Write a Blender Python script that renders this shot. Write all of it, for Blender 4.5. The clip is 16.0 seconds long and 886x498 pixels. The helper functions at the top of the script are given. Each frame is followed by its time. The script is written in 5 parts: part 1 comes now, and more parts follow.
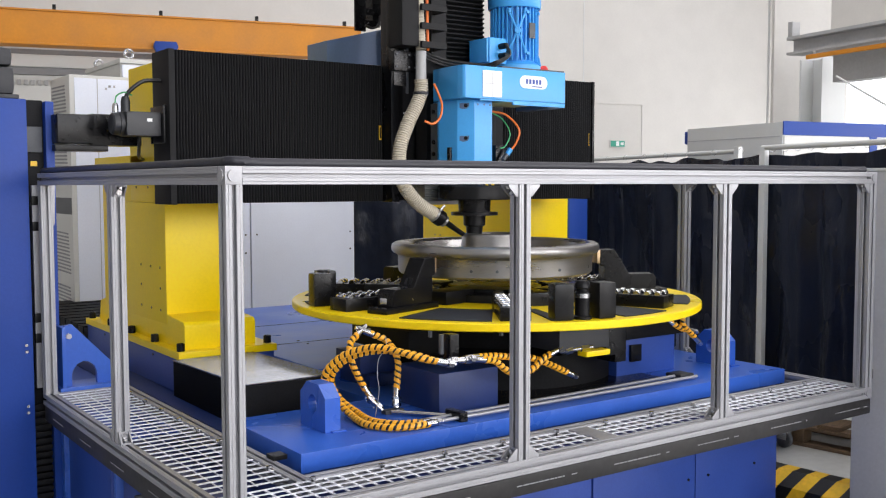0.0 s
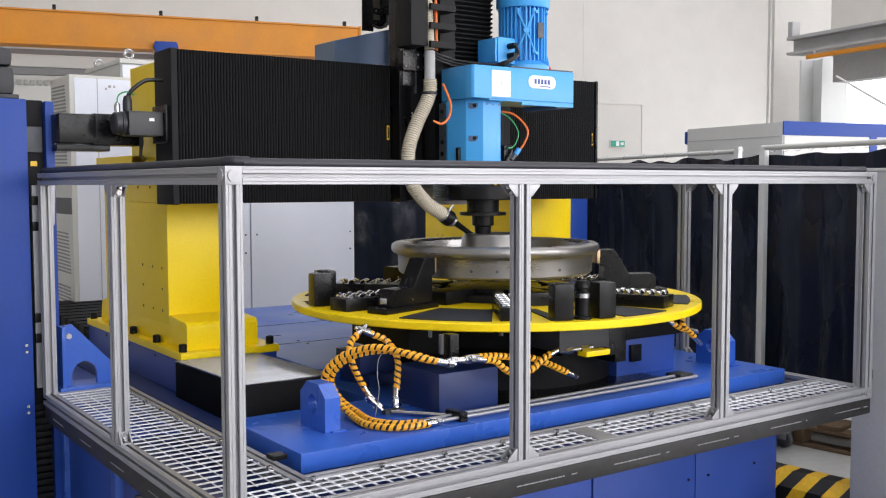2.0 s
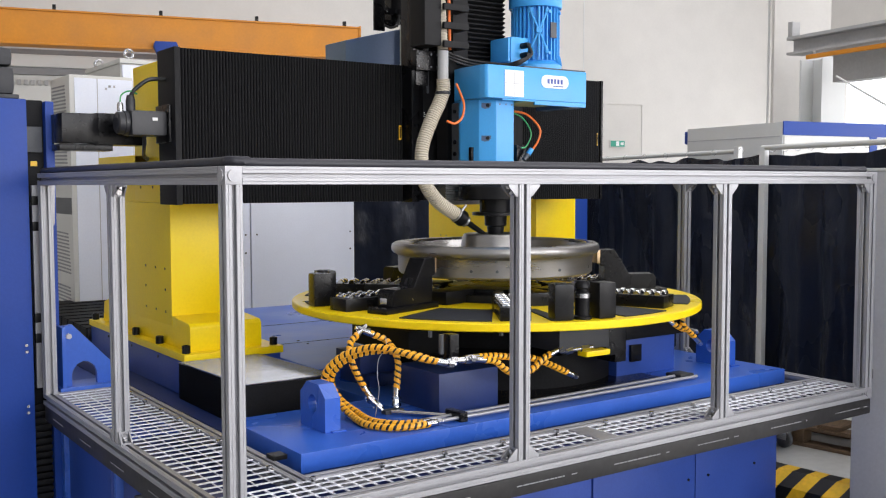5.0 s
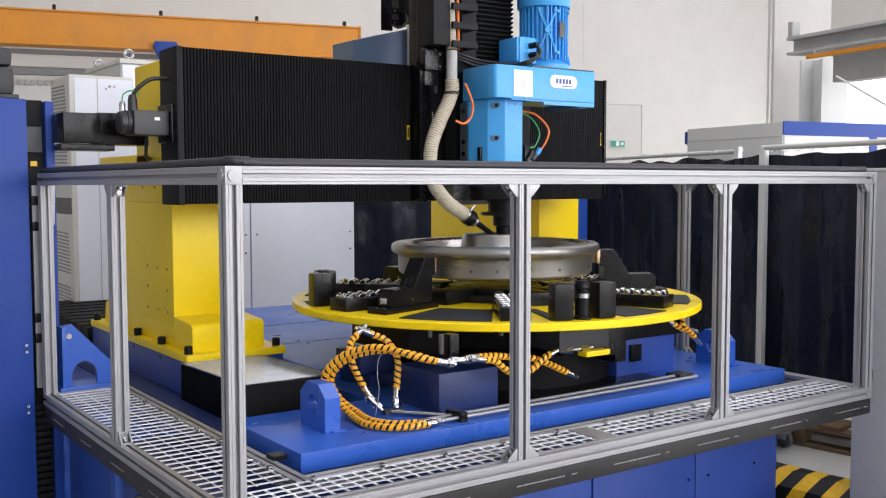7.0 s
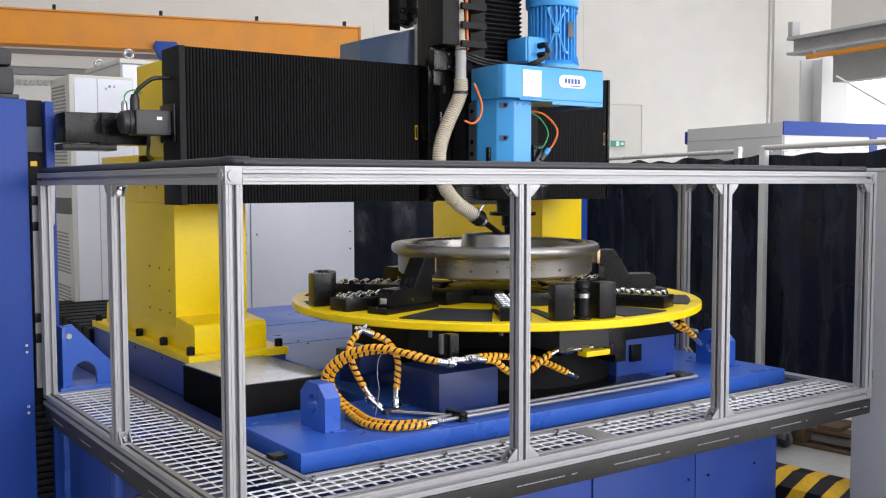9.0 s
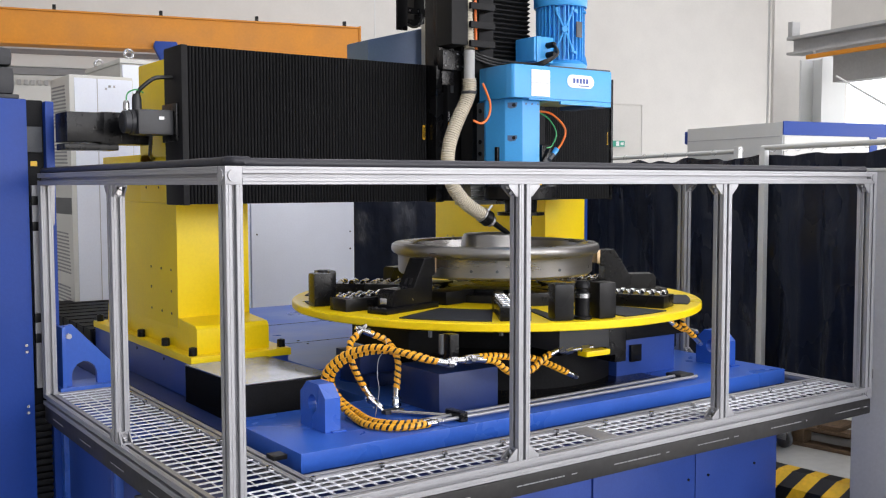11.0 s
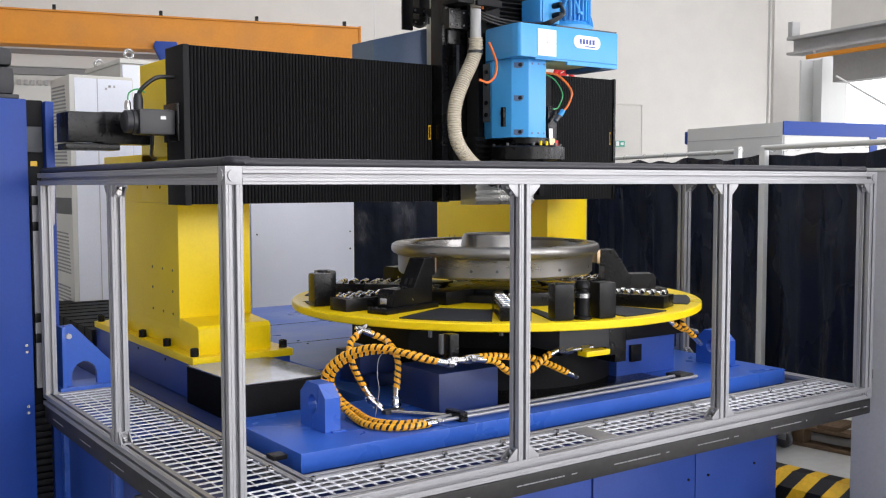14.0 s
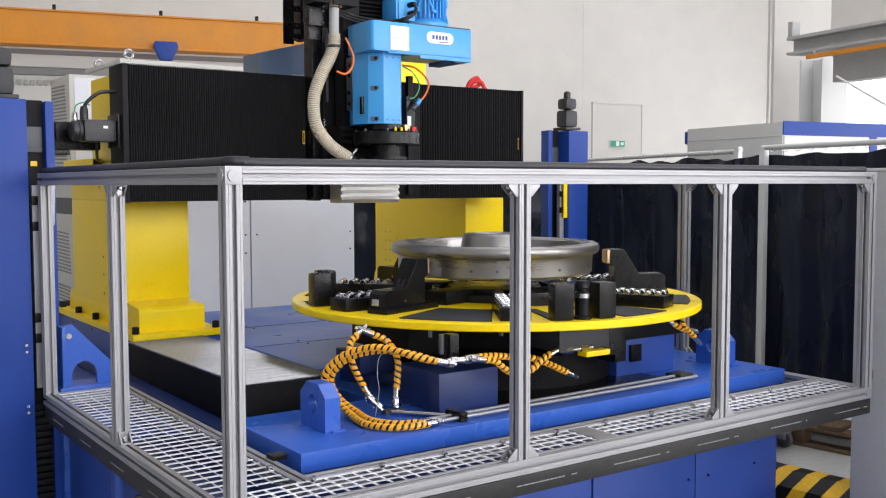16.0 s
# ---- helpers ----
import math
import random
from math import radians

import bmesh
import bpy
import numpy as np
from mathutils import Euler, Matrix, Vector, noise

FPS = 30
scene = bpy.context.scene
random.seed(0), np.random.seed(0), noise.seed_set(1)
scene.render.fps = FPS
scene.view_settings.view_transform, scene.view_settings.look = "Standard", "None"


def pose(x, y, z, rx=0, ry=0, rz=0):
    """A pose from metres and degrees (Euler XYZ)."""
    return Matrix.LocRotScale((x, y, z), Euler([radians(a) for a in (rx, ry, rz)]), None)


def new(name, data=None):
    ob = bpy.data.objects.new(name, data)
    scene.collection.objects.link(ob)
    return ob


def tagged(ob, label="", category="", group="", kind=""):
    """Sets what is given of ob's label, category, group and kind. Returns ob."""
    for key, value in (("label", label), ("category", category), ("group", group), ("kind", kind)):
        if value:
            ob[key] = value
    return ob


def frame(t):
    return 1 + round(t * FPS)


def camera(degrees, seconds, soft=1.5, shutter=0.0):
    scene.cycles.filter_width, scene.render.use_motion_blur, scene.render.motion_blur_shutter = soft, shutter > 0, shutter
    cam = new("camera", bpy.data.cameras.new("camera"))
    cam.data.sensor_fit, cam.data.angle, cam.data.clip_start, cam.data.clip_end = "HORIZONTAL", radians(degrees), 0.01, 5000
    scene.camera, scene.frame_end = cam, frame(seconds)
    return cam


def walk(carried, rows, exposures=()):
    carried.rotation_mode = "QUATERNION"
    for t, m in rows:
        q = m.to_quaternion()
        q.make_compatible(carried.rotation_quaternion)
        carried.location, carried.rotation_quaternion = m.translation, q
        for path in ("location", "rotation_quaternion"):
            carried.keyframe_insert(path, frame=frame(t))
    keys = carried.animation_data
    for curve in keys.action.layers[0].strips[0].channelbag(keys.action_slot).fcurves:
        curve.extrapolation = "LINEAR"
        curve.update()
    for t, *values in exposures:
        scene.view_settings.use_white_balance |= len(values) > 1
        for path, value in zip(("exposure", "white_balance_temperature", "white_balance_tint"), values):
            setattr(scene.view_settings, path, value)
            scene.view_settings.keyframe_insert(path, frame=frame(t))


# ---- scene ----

EYE = (-0.9325, -2.2103, 1.5)
cam = camera(48.272, 16.0, soft=1.15, shutter=0.0)
STAND = pose(*EYE, 90 - 3.737, 0, -35.277) @ pose(0, 0, 0, 0, 0, -0.11)
walk(cam, [(0.0, STAND), (16.0, STAND)], exposures=[(0.0, 0.0), (16.0, 0.0)])

# ---- light ----
world = bpy.data.worlds.new("world")
scene.world = world
world.use_nodes = True
wn = world.node_tree
sky = wn.nodes.new("ShaderNodeTexSky")
sky.sky_type, sky.sun_disc = "NISHITA", False
sky.sun_elevation, sky.sun_rotation = radians(38), radians(150)
wn.links.new(sky.outputs[0], wn.nodes["Background"].inputs[0])
wn.nodes["Background"].inputs[1].default_value = 0.12


def window_light(name, m, sx, sy, power, color=(0.985, 0.965, 1.0)):
    """Area lamp in an opening, seen or assumed, as its daylight."""
    data = bpy.data.lights.new(name, "AREA")
    data.shape, data.size, data.size_y, data.energy, data.color = "RECTANGLE", sx, sy, power, color
    ob = new(name, data)
    ob.matrix_world = m
    return ob


# ---- materials ----
def material(name, color, rough=0.5, metal=0.0, grain=0.0, scale=40.0, bump=0.0, stains=0.0, coat=0.0, spec=0.5, obj=0.0, stretch=(1, 1, 1)):
    """Painted or bare surface with fine grain, broad stains and relief in metres."""
    m = bpy.data.materials.new(name)
    m.use_nodes = True
    nt = m.node_tree
    b = nt.nodes["Principled BSDF"]
    b.inputs["Roughness"].default_value, b.inputs["Metallic"].default_value = rough, metal
    b.inputs["Coat Weight"].default_value, b.inputs["Specular IOR Level"].default_value = coat, spec
    geo = nt.nodes.new("ShaderNodeNewGeometry")
    mapping = nt.nodes.new("ShaderNodeMapping")
    mapping.inputs["Scale"].default_value = stretch
    nt.links.new(geo.outputs["Position"], mapping.inputs[0])
    fine = nt.nodes.new("ShaderNodeTexNoise")
    fine.inputs["Scale"].default_value, fine.inputs["Detail"].default_value = scale, 5
    wide = nt.nodes.new("ShaderNodeTexNoise")
    wide.inputs["Scale"].default_value, wide.inputs["Detail"].default_value = 2.3, 4
    nt.links.new(mapping.outputs[0], fine.inputs[0])
    nt.links.new(mapping.outputs[0], wide.inputs[0])

    def vary(src, amount, base):
        mr = nt.nodes.new("ShaderNodeMapRange")
        mr.inputs[1].default_value, mr.inputs[2].default_value = 0.3, 0.7
        mr.inputs[3].default_value, mr.inputs[4].default_value = 1 - amount, 1 + amount
        nt.links.new(src, mr.inputs[0])
        mul = nt.nodes.new("ShaderNodeVectorMath")
        mul.operation = "SCALE"
        if base is None:
            mul.inputs[0].default_value = color
        else:
            nt.links.new(base, mul.inputs[0])
        nt.links.new(mr.outputs[0], mul.inputs["Scale"])
        return mul.outputs[0]

    out = vary(fine.outputs[0], grain, None)
    out = vary(wide.outputs[0], stains, out)
    if obj:
        info = nt.nodes.new("ShaderNodeObjectInfo")
        out = vary(info.outputs["Random"], obj, out)
    nt.links.new(out, b.inputs["Base Color"])
    if stains or grain:
        mr = nt.nodes.new("ShaderNodeMapRange")
        mr.inputs[1].default_value, mr.inputs[2].default_value = 0.3, 0.7
        mr.inputs[3].default_value, mr.inputs[4].default_value = max(0.05, rough - 0.08), min(1, rough + 0.08)
        nt.links.new(wide.outputs[0], mr.inputs[0])
        nt.links.new(mr.outputs[0], b.inputs["Roughness"])
    if bump:
        bp = nt.nodes.new("ShaderNodeBump")
        bp.inputs["Distance"].default_value, bp.inputs["Strength"].default_value = bump, 0.6
        nt.links.new(fine.outputs[0], bp.inputs["Height"])
        nt.links.new(bp.outputs[0], b.inputs["Normal"])
    return m


def glowing(name, color, strength):
    m = bpy.data.materials.new(name)
    m.use_nodes = True
    b = m.node_tree.nodes["Principled BSDF"]
    b.inputs["Base Color"].default_value = (*color, 1)
    b.inputs["Emission Color"].default_value, b.inputs["Emission Strength"].default_value = (*color, 1), strength
    return m


BLUE = material("blue_paint", (0.031, 0.116, 0.52), 0.31, grain=0.04, scale=90, bump=0.0006, stains=0.08)
DECK = material("blue_floor_sheet_enamel", (0.028, 0.100, 0.45), 0.34, grain=0.05, scale=60, bump=0.0004, stains=0.12, spec=0.4)
STRIP = material("black_toe_board_plastic", (0.015, 0.014, 0.014), 0.46, grain=0.35, scale=38, bump=0.0008, stains=0.5, spec=0.4)
# a deeper blue for the lift columns, hook block and enclosure band
LIFT_BLUE = material("deep_blue_finish", (0.011, 0.050, 0.285), 0.42, grain=0.04, scale=90, bump=0.0006, stains=0.06, spec=0.3)
UNDER_SHEET = material("dark_blue_sheet_paint", (0.010, 0.020, 0.095), 0.35, grain=0.2, scale=30, stains=0.4)
# Blue enamel with the shade under the turntable put into its colour
DARKENED_BLUE = material("darkened_blue_enamel", (0.008, 0.027, 0.135), 0.45, grain=0.08, scale=60, bump=0.0006, stains=0.25)
NAVY = material("dark_blue_paint", (0.022, 0.062, 0.30), 0.40, grain=0.05, scale=90, bump=0.0006, stains=0.12)
SKY = material("light_blue_enamel", (0.052, 0.34, 0.75), 0.34, grain=0.03, scale=120, bump=0.0006, stains=0.05)
YELLOW = material("yellow_enamel", (0.97, 0.70, 0.004), 0.34, grain=0.03, scale=90, bump=0.0006, stains=0.05, spec=0.35)
PALE_YELLOW = material("faded_yellow_sheet", (0.60, 0.55, 0.27), 0.45, grain=0.04, scale=60, stains=0.08)
BELLOWS = material("black_bellows_cloth", (0.0095, 0.0095, 0.0105), 0.60, grain=0.2, scale=160, bump=0.0005, stains=0.15, spec=0.20)
SKIRT = material("black_skirt_rubber", (0.008, 0.008, 0.009), 0.5, grain=0.25, scale=120, bump=0.0005, stains=0.2, spec=0.10)
BLACK = material("blackened_steel", (0.007, 0.007, 0.008), 0.26, metal=0.0, spec=0.22, grain=0.25, scale=70, bump=0.0005, stains=0.2)
DARK = material("dark_grey_plastic", (0.022, 0.023, 0.027), 0.45, grain=0.1, scale=150, bump=0.0004, stains=0.1)
CHAR = material("anthracite_housing", (0.06, 0.065, 0.075), 0.42, grain=0.06, scale=120, stains=0.08)
ALU = material("anodised_aluminium", (0.365, 0.365, 0.38), 0.46, metal=0.58, grain=0.04, scale=200, stains=0.05)
STEEL = material("bright_steel", (0.52, 0.52, 0.53), 0.24, metal=1.0, grain=0.06, scale=120, stains=0.06)
CHROME = material("polished_roller_steel", (0.82, 0.82, 0.83), 0.12, metal=1.0, grain=0.04, scale=120)
ZINC = material("galvanised_wire", (0.78, 0.79, 0.83), 0.42, metal=0.35, grain=0.1, scale=120, stains=0.08)
CAST = material("machined_wheel_steel", (0.30, 0.29, 0.28), 0.32, metal=0.84, grain=0.04, scale=50, bump=0.0001, stains=0.10, stretch=(1, 1, 6))
LAMELLA = material("steel_lamella", (0.24, 0.24, 0.238), 0.20, metal=0.92, grain=0.04, scale=90, stains=0.06, obj=0.09)
RIBGREY = material("bright_folded_sheet", (0.62, 0.62, 0.61), 0.34, metal=0.85, grain=0.05, scale=90, stains=0.08)
FOAM = material("dark_foam_rubber", (0.018, 0.018, 0.025), 0.45, grain=0.15, scale=200, bump=0.0008, stains=0.15)
HOSE = material("cream_hose", (0.50, 0.45, 0.355), 0.5, grain=0.06, scale=80, stains=0.14)
ORANGE_HOSE = material("orange_spiral_wrap", (0.93, 0.44, 0.025), 0.35, grain=0.06, scale=60, stains=0.08)
RUBBER = material("black_rubber", (0.009, 0.009, 0.010), 0.4, grain=0.1, scale=90)
PAD = material("black_rubber_mat", (0.012, 0.013, 0.018), 0.7, grain=0.25, scale=150, bump=0.0008, stains=0.15)
WHITE = material("white_wall_paint", (0.645, 0.625, 0.59), 0.75, grain=0.015, scale=30, stains=0.03)
CABINET = material("light_grey_cabinet_paint", (0.76, 0.80, 0.90), 0.40, grain=0.02, scale=90, bump=0.0004, stains=0.03)
CREAM = material("off_white_sheet_metal", (0.60, 0.60, 0.57), 0.45, grain=0.02, scale=90, stains=0.04)
PALE = material("pale_grey_enclosure", (0.66, 0.67, 0.66), 0.45, grain=0.02, scale=90, stains=0.04)
MIDGREY = material("mid_grey_panel", (0.47, 0.47, 0.49), 0.45, grain=0.04, scale=80, stains=0.05)
ORANGE = material("orange_crane_paint", (0.60, 0.225, 0.008), 0.5, grain=0.04, scale=30, stains=0.08)
GIRDER = material("grey_girder_paint", (0.40, 0.40, 0.40), 0.55, grain=0.05, scale=30, stains=0.08)
SLATE = material("slate_blue_paint", (0.085, 0.135, 0.25), 0.45, grain=0.04, scale=80, stains=0.06)
CURTAIN = material("dark_pvc_curtain", (0.014, 0.020, 0.041), 0.27, grain=0.15, scale=7, bump=0.03, stains=0.3, stretch=(1, 1, 0.6))
FLOOR = material("grey_floor_coating", (0.42, 0.42, 0.40), 0.4, grain=0.06, scale=20, stains=0.15)
WOOD = material("rough_pallet_wood", (0.13, 0.082, 0.045), 0.8, grain=0.3, scale=25, bump=0.001, stains=0.2, stretch=(1, 8, 8))
RED = material("red_sling_webbing", (0.62, 0.03, 0.03), 0.7, grain=0.2, scale=200, bump=0.001)
GREEN = material("green_wire", (0.05, 0.35, 0.12), 0.4)
ORANGE_WIRE = material("orange_cable", (0.75, 0.16, 0.02), 0.4)
PAPER = material("white_sticker", (0.82, 0.82, 0.82), 0.5, grain=0.02, scale=90)
STAMP = material("dull_grey_stamp", (0.26, 0.26, 0.27), 0.6)
PRINT = material("grey_print", (0.45, 0.45, 0.47), 0.5)
TAPE = material("warning_yellow_film", (0.85, 0.50, 0.02), 0.45, grain=0.08, scale=60, stains=0.15)
BRASS = material("brass_pad", (0.50, 0.36, 0.22), 0.4, metal=0.8, grain=0.1, scale=90)
EXIT = glowing("green_sign_face", (0.04, 0.27, 0.19), 0.25)
GLOW = glowing("bright_daylight_pane", (0.93, 0.96, 1.0), 1.6)

Z0 = 1.5


# ---- mesh tools ----
def box_bm(x0, y0, z0, x1, y1, z1, bevel=0.003, bm=None):
    """A box with rounded edges; heights are taken from the camera's level."""
    bm = bm or bmesh.new()
    got = bmesh.ops.create_cube(bm, size=1)
    vs = got["verts"]
    for v in vs:
        v.co = Vector(((x0 + x1) / 2 + v.co.x * (x1 - x0), (y0 + y1) / 2 + v.co.y * (y1 - y0), (z0 + z1) / 2 + v.co.z * (z1 - z0)))
    if bevel:
        es = list({e for v in vs for e in v.link_edges})
        bmesh.ops.bevel(bm, geom=es, offset=min(bevel, 0.45 * min(abs(x1 - x0), abs(y1 - y0), abs(z1 - z0))), segments=2, profile=0.7, affect="EDGES")
    return bm


def prism(points, z0, z1, bevel=0.003, axis="z", bm=None):
    """A polygon pushed along an axis; points are (x, y) for z, (x, z) for y, (y, z) for x."""
    bm = bm or bmesh.new()

    def at(a, b, c):
        return {"z": (a, b, c), "y": (a, c, b), "x": (c, a, b)}[axis]
    lo = [bm.verts.new(at(a, b, z0)) for a, b in points]
    hi = [bm.verts.new(at(a, b, z1)) for a, b in points]
    faces = [bm.faces.new(lo), bm.faces.new(hi)]
    n = len(points)
    for i in range(n):
        faces.append(bm.faces.new((lo[i], lo[(i + 1) % n], hi[(i + 1) % n], hi[i])))
    bmesh.ops.recalc_face_normals(bm, faces=faces)
    if bevel:
        es = list({e for f in faces for e in f.edges})
        bmesh.ops.bevel(bm, geom=es, offset=bevel, segments=2, profile=0.7, affect="EDGES", clamp_overlap=True)
    return bm


def lathe(profile, n=48, centre=(0, 0, 0), axis="z", bm=None):
    """Turned shape from (radius, height) pairs."""
    bm = bm or bmesh.new()
    rings = []
    for r, h in profile:
        ring = []
        for i in range(n):
            a = 2 * math.pi * i / n
            c, s = r * math.cos(a), r * math.sin(a)
            q = {"z": (c, s, h), "x": (h, c, s), "y": (s, h, c)}[axis]
            ring.append(bm.verts.new((q[0] + centre[0], q[1] + centre[1], q[2] + centre[2])))
        rings.append(ring)
    for a, b in zip(rings, rings[1:]):
        for i in range(n):
            bm.faces.new((a[i], a[(i + 1) % n], b[(i + 1) % n], b[i]))
    if profile[0][0] > 1e-5 and math.dist(profile[0], profile[-1]) > 1e-6:
        bm.faces.new(list(reversed(rings[0])))
        bm.faces.new(rings[-1])
    bmesh.ops.recalc_face_normals(bm, faces=bm.faces[:])
    return bm


def rod(p, q, r, n=16, bm=None):
    """A round bar from p to q."""
    p, q = Vector(p), Vector(q)
    bm = bm or bmesh.new()
    turn = (q - p).to_track_quat("Z", "Y")
    lo, hi = [], []
    for i in range(n):
        a = 2 * math.pi * i / n
        d = turn @ Vector((r * math.cos(a), r * math.sin(a), 0))
        lo.append(bm.verts.new(p + d))
        hi.append(bm.verts.new(q + d))
    for i in range(n):
        bm.faces.new((lo[i], lo[(i + 1) % n], hi[(i + 1) % n], hi[i]))
    bm.faces.new(list(reversed(lo)))
    bm.faces.new(hi)
    return bm


def spline(points, steps):
    """Smooth line through the points."""
    pts = [Vector(q) for q in points]
    pts = [2 * pts[0] - pts[1]] + pts + [2 * pts[-1] - pts[-2]]
    out = []
    for i in range(1, len(pts) - 2):
        a, b, c, d = pts[i - 1:i + 3]
        for k in range(steps):
            t = k / steps
            out.append(0.5 * ((2 * b) + (c - a) * t + (2 * a - 5 * b + 4 * c - d) * t * t + (3 * b - a - 3 * c + d) * t ** 3))
    out.append(pts[-2])
    return out


def tube(line, radius, n=12, bm=None):
    """A tube along a line; radius is a number or one for each point."""
    bm = bm or bmesh.new()
    rings, up = [], Vector((0.13, 0.21, 0.97))
    for i, q in enumerate(line):
        d = (line[min(i + 1, len(line) - 1)] - line[max(i - 1, 0)]).normalized()
        side = d.cross(up)
        if side.length < 1e-4:
            side = d.cross(Vector((1, 0, 0)))
        side.normalize()
        up = side.cross(d).normalized()
        r = radius[i] if isinstance(radius, (list, tuple)) else radius
        rings.append([bm.verts.new(q + r * (math.cos(2 * math.pi * k / n) * side + math.sin(2 * math.pi * k / n) * up)) for k in range(n)])
    for a, b in zip(rings, rings[1:]):
        for i in range(n):
            bm.faces.new((a[i], a[(i + 1) % n], b[(i + 1) % n], b[i]))
    bm.faces.new(list(reversed(rings[0])))
    bm.faces.new(rings[-1])
    bmesh.ops.recalc_face_normals(bm, faces=bm.faces[:])
    return bm


def resample(line, step):
    """Points at an even step along a line."""
    out, carry = [line[0].copy()], 0.0
    for a, b in zip(line, line[1:]):
        length = (b - a).length
        s = step - carry
        while s <= length:
            out.append(a.lerp(b, s / length))
            s += step
        carry = length - (s - step)
    return out


def mesh_of(name, bm, mat, smooth=False):
    me = bpy.data.meshes.new(name)
    bm.to_mesh(me)
    bm.free()
    me.materials.append(mat)
    if smooth:
        me.polygons.foreach_set("use_smooth", [True] * len(me.polygons))
        me.set_sharp_from_angle(angle=radians(35))
    return me


def part(name, bm, mat, parent, label="", smooth=True):
    """Links a bmesh as one mesh object under a thing or a part."""
    ob = new(name, mesh_of(name, bm, mat, smooth))
    ob.parent = parent
    if label:
        ob["label"] = label
    return ob


def thing(name, label, category, group="", kind="", at=(0, 0, Z0)):
    ob = new(name)
    ob.location = at
    ob.empty_display_size = 0.1
    return tagged(ob, label, category, group, kind)


def solid(name, bm, mat, label, category, group="", kind="", at=(0, 0, Z0), smooth=True):
    ob = new(name, mesh_of(name, bm, mat, smooth))
    ob.location = at
    return tagged(ob, label, category, group, kind)


# ---- the hall ----
HALL = Matrix.Rotation(radians(-16), 4, "Z")      # the hall stands askew to the machine


def hall_box(name, x0, y0, z0, x1, y1, z1, mat, parent=None, bevel=0.0, origin=(0, 0, 0)):
    bm = box_bm(x0, y0, z0, x1, y1, z1, bevel)
    bm.transform(Matrix.Translation(origin) @ HALL)
    return part(name, bm, mat, parent)


def structure(name, bm, mat, label=""):
    return tagged(solid(name, bm, mat, label, "", at=(0, 0, 0), smooth=False), kind="structure")


def hall():
    ground = bmesh.new()
    box_bm(-9, -9, -0.2, 24, 18, 0.0, 0, ground)
    ground.transform(HALL)
    structure("floor", ground, FLOOR, "light grey coated concrete workshop floor")
    # far wall in wide sandwich panels
    wall = bmesh.new()
    box_bm(-9, 13.2, 0, 16.2, 13.5, 9, 0, wall)
    wall.transform(HALL)
    north = structure("wall_north", wall, WHITE, "white painted hall wall of wide panels")
    for x in (4.0, 7.75):
        hall_box("panel_joint", x, 13.194, 0, x + 0.016, 13.2, 9, PALE, north)
    west = bmesh.new()
    box_bm(-9.3, -9, 0, -9, 13.5, 9, 0, west)
    west.transform(HALL)
    structure("wall_west", west, WHITE, "white painted hall wall")
    # outer wall on the window side: sill, head and piers round the openings
    x0, x1 = 12.3, 12.6
    side = bmesh.new()
    box_bm(x0, -9, 0, x1, 13.2, 1.0, 0, side)
    box_bm(x0, -9, 3.40, x1, 13.2, 9, 0, side)
    for y0, y1 in ((-9, -7.5), (-3.5, -2.5), (4.0, 6.0), (12.15, 13.2)):
        box_bm(x0, y0, 1.0, x1, y1, 3.40, 0, side)
    side.transform(HALL)
    structure("wall_east", side, WHITE, "white hall wall with tall window openings")
    n = 0
    # only the last window is in view; the two nearer ones are assumed
    for y0, y1 in ((-7.5, -3.5), (-2.5, 4.0), (6.0, 12.15)):
        n += 1
        win = thing("window_%d" % n, "tall bright industrial window with slim grey frame", "window", kind="structure", at=(0, 0, 0))
        bm = bmesh.new()
        for k in range(5):
            y = y0 + (y1 - y0) * k / 4
            box_bm(x0 + 0.05, y - 0.03, 1.0, x0 + 0.13, y + 0.03, 3.40, 0, bm)
        for z in (1.03, 3.37):
            box_bm(x0 + 0.06, y0, z - 0.03, x0 + 0.12, y1, z + 0.03, 0, bm)
        bm.transform(HALL)
        part("window_frame", bm, GIRDER, win)
        bm = box_bm(x0 + 0.2, y0 - 0.2, 0.9, x0 + 0.22, y1 + 0.2, 3.5, 0)
        bm.transform(HALL)
        part("pane", bm, GLOW, win, "bright overcast daylight behind the pane")
    # south wall behind the camera, unseen; its window bands are assumed
    south = bmesh.new()
    box_bm(-9, -9.3, 0, 12.6, -9, 1.0, 0, south)
    box_bm(-9, -9.3, 6.5, 12.6, -9, 9, 0, south)
    for xa, xb in ((-9, -7), (-1, 0), (6, 7), (12, 12.6)):
        box_bm(xa, -9.3, 1.0, xb, -9, 6.5, 0, south)
    south.transform(HALL)
    structure("wall_south", south, WHITE, "unseen white hall wall with assumed window bands")
    # unseen roof; its four long skylights are assumed as light from above
    roof = bmesh.new()
    for xa, xb in ((-9.3, -6), (-4, -1), (1, 4), (6, 9), (11, 12.6)):
        box_bm(xa, -9.3, 9, xb, 13.5, 9.25, 0, roof)
    for xa, xb in ((-6, -4), (-1, 1), (4, 6), (9, 11)):
        box_bm(xa, -9.3, 9, xb, -7, 9.25, 0, roof)
        box_bm(xa, 11.5, 9, xb, 13.5, 9.25, 0, roof)
    roof.transform(HALL)
    structure("ceiling", roof, WHITE, "unseen white hall roof with assumed long skylights")


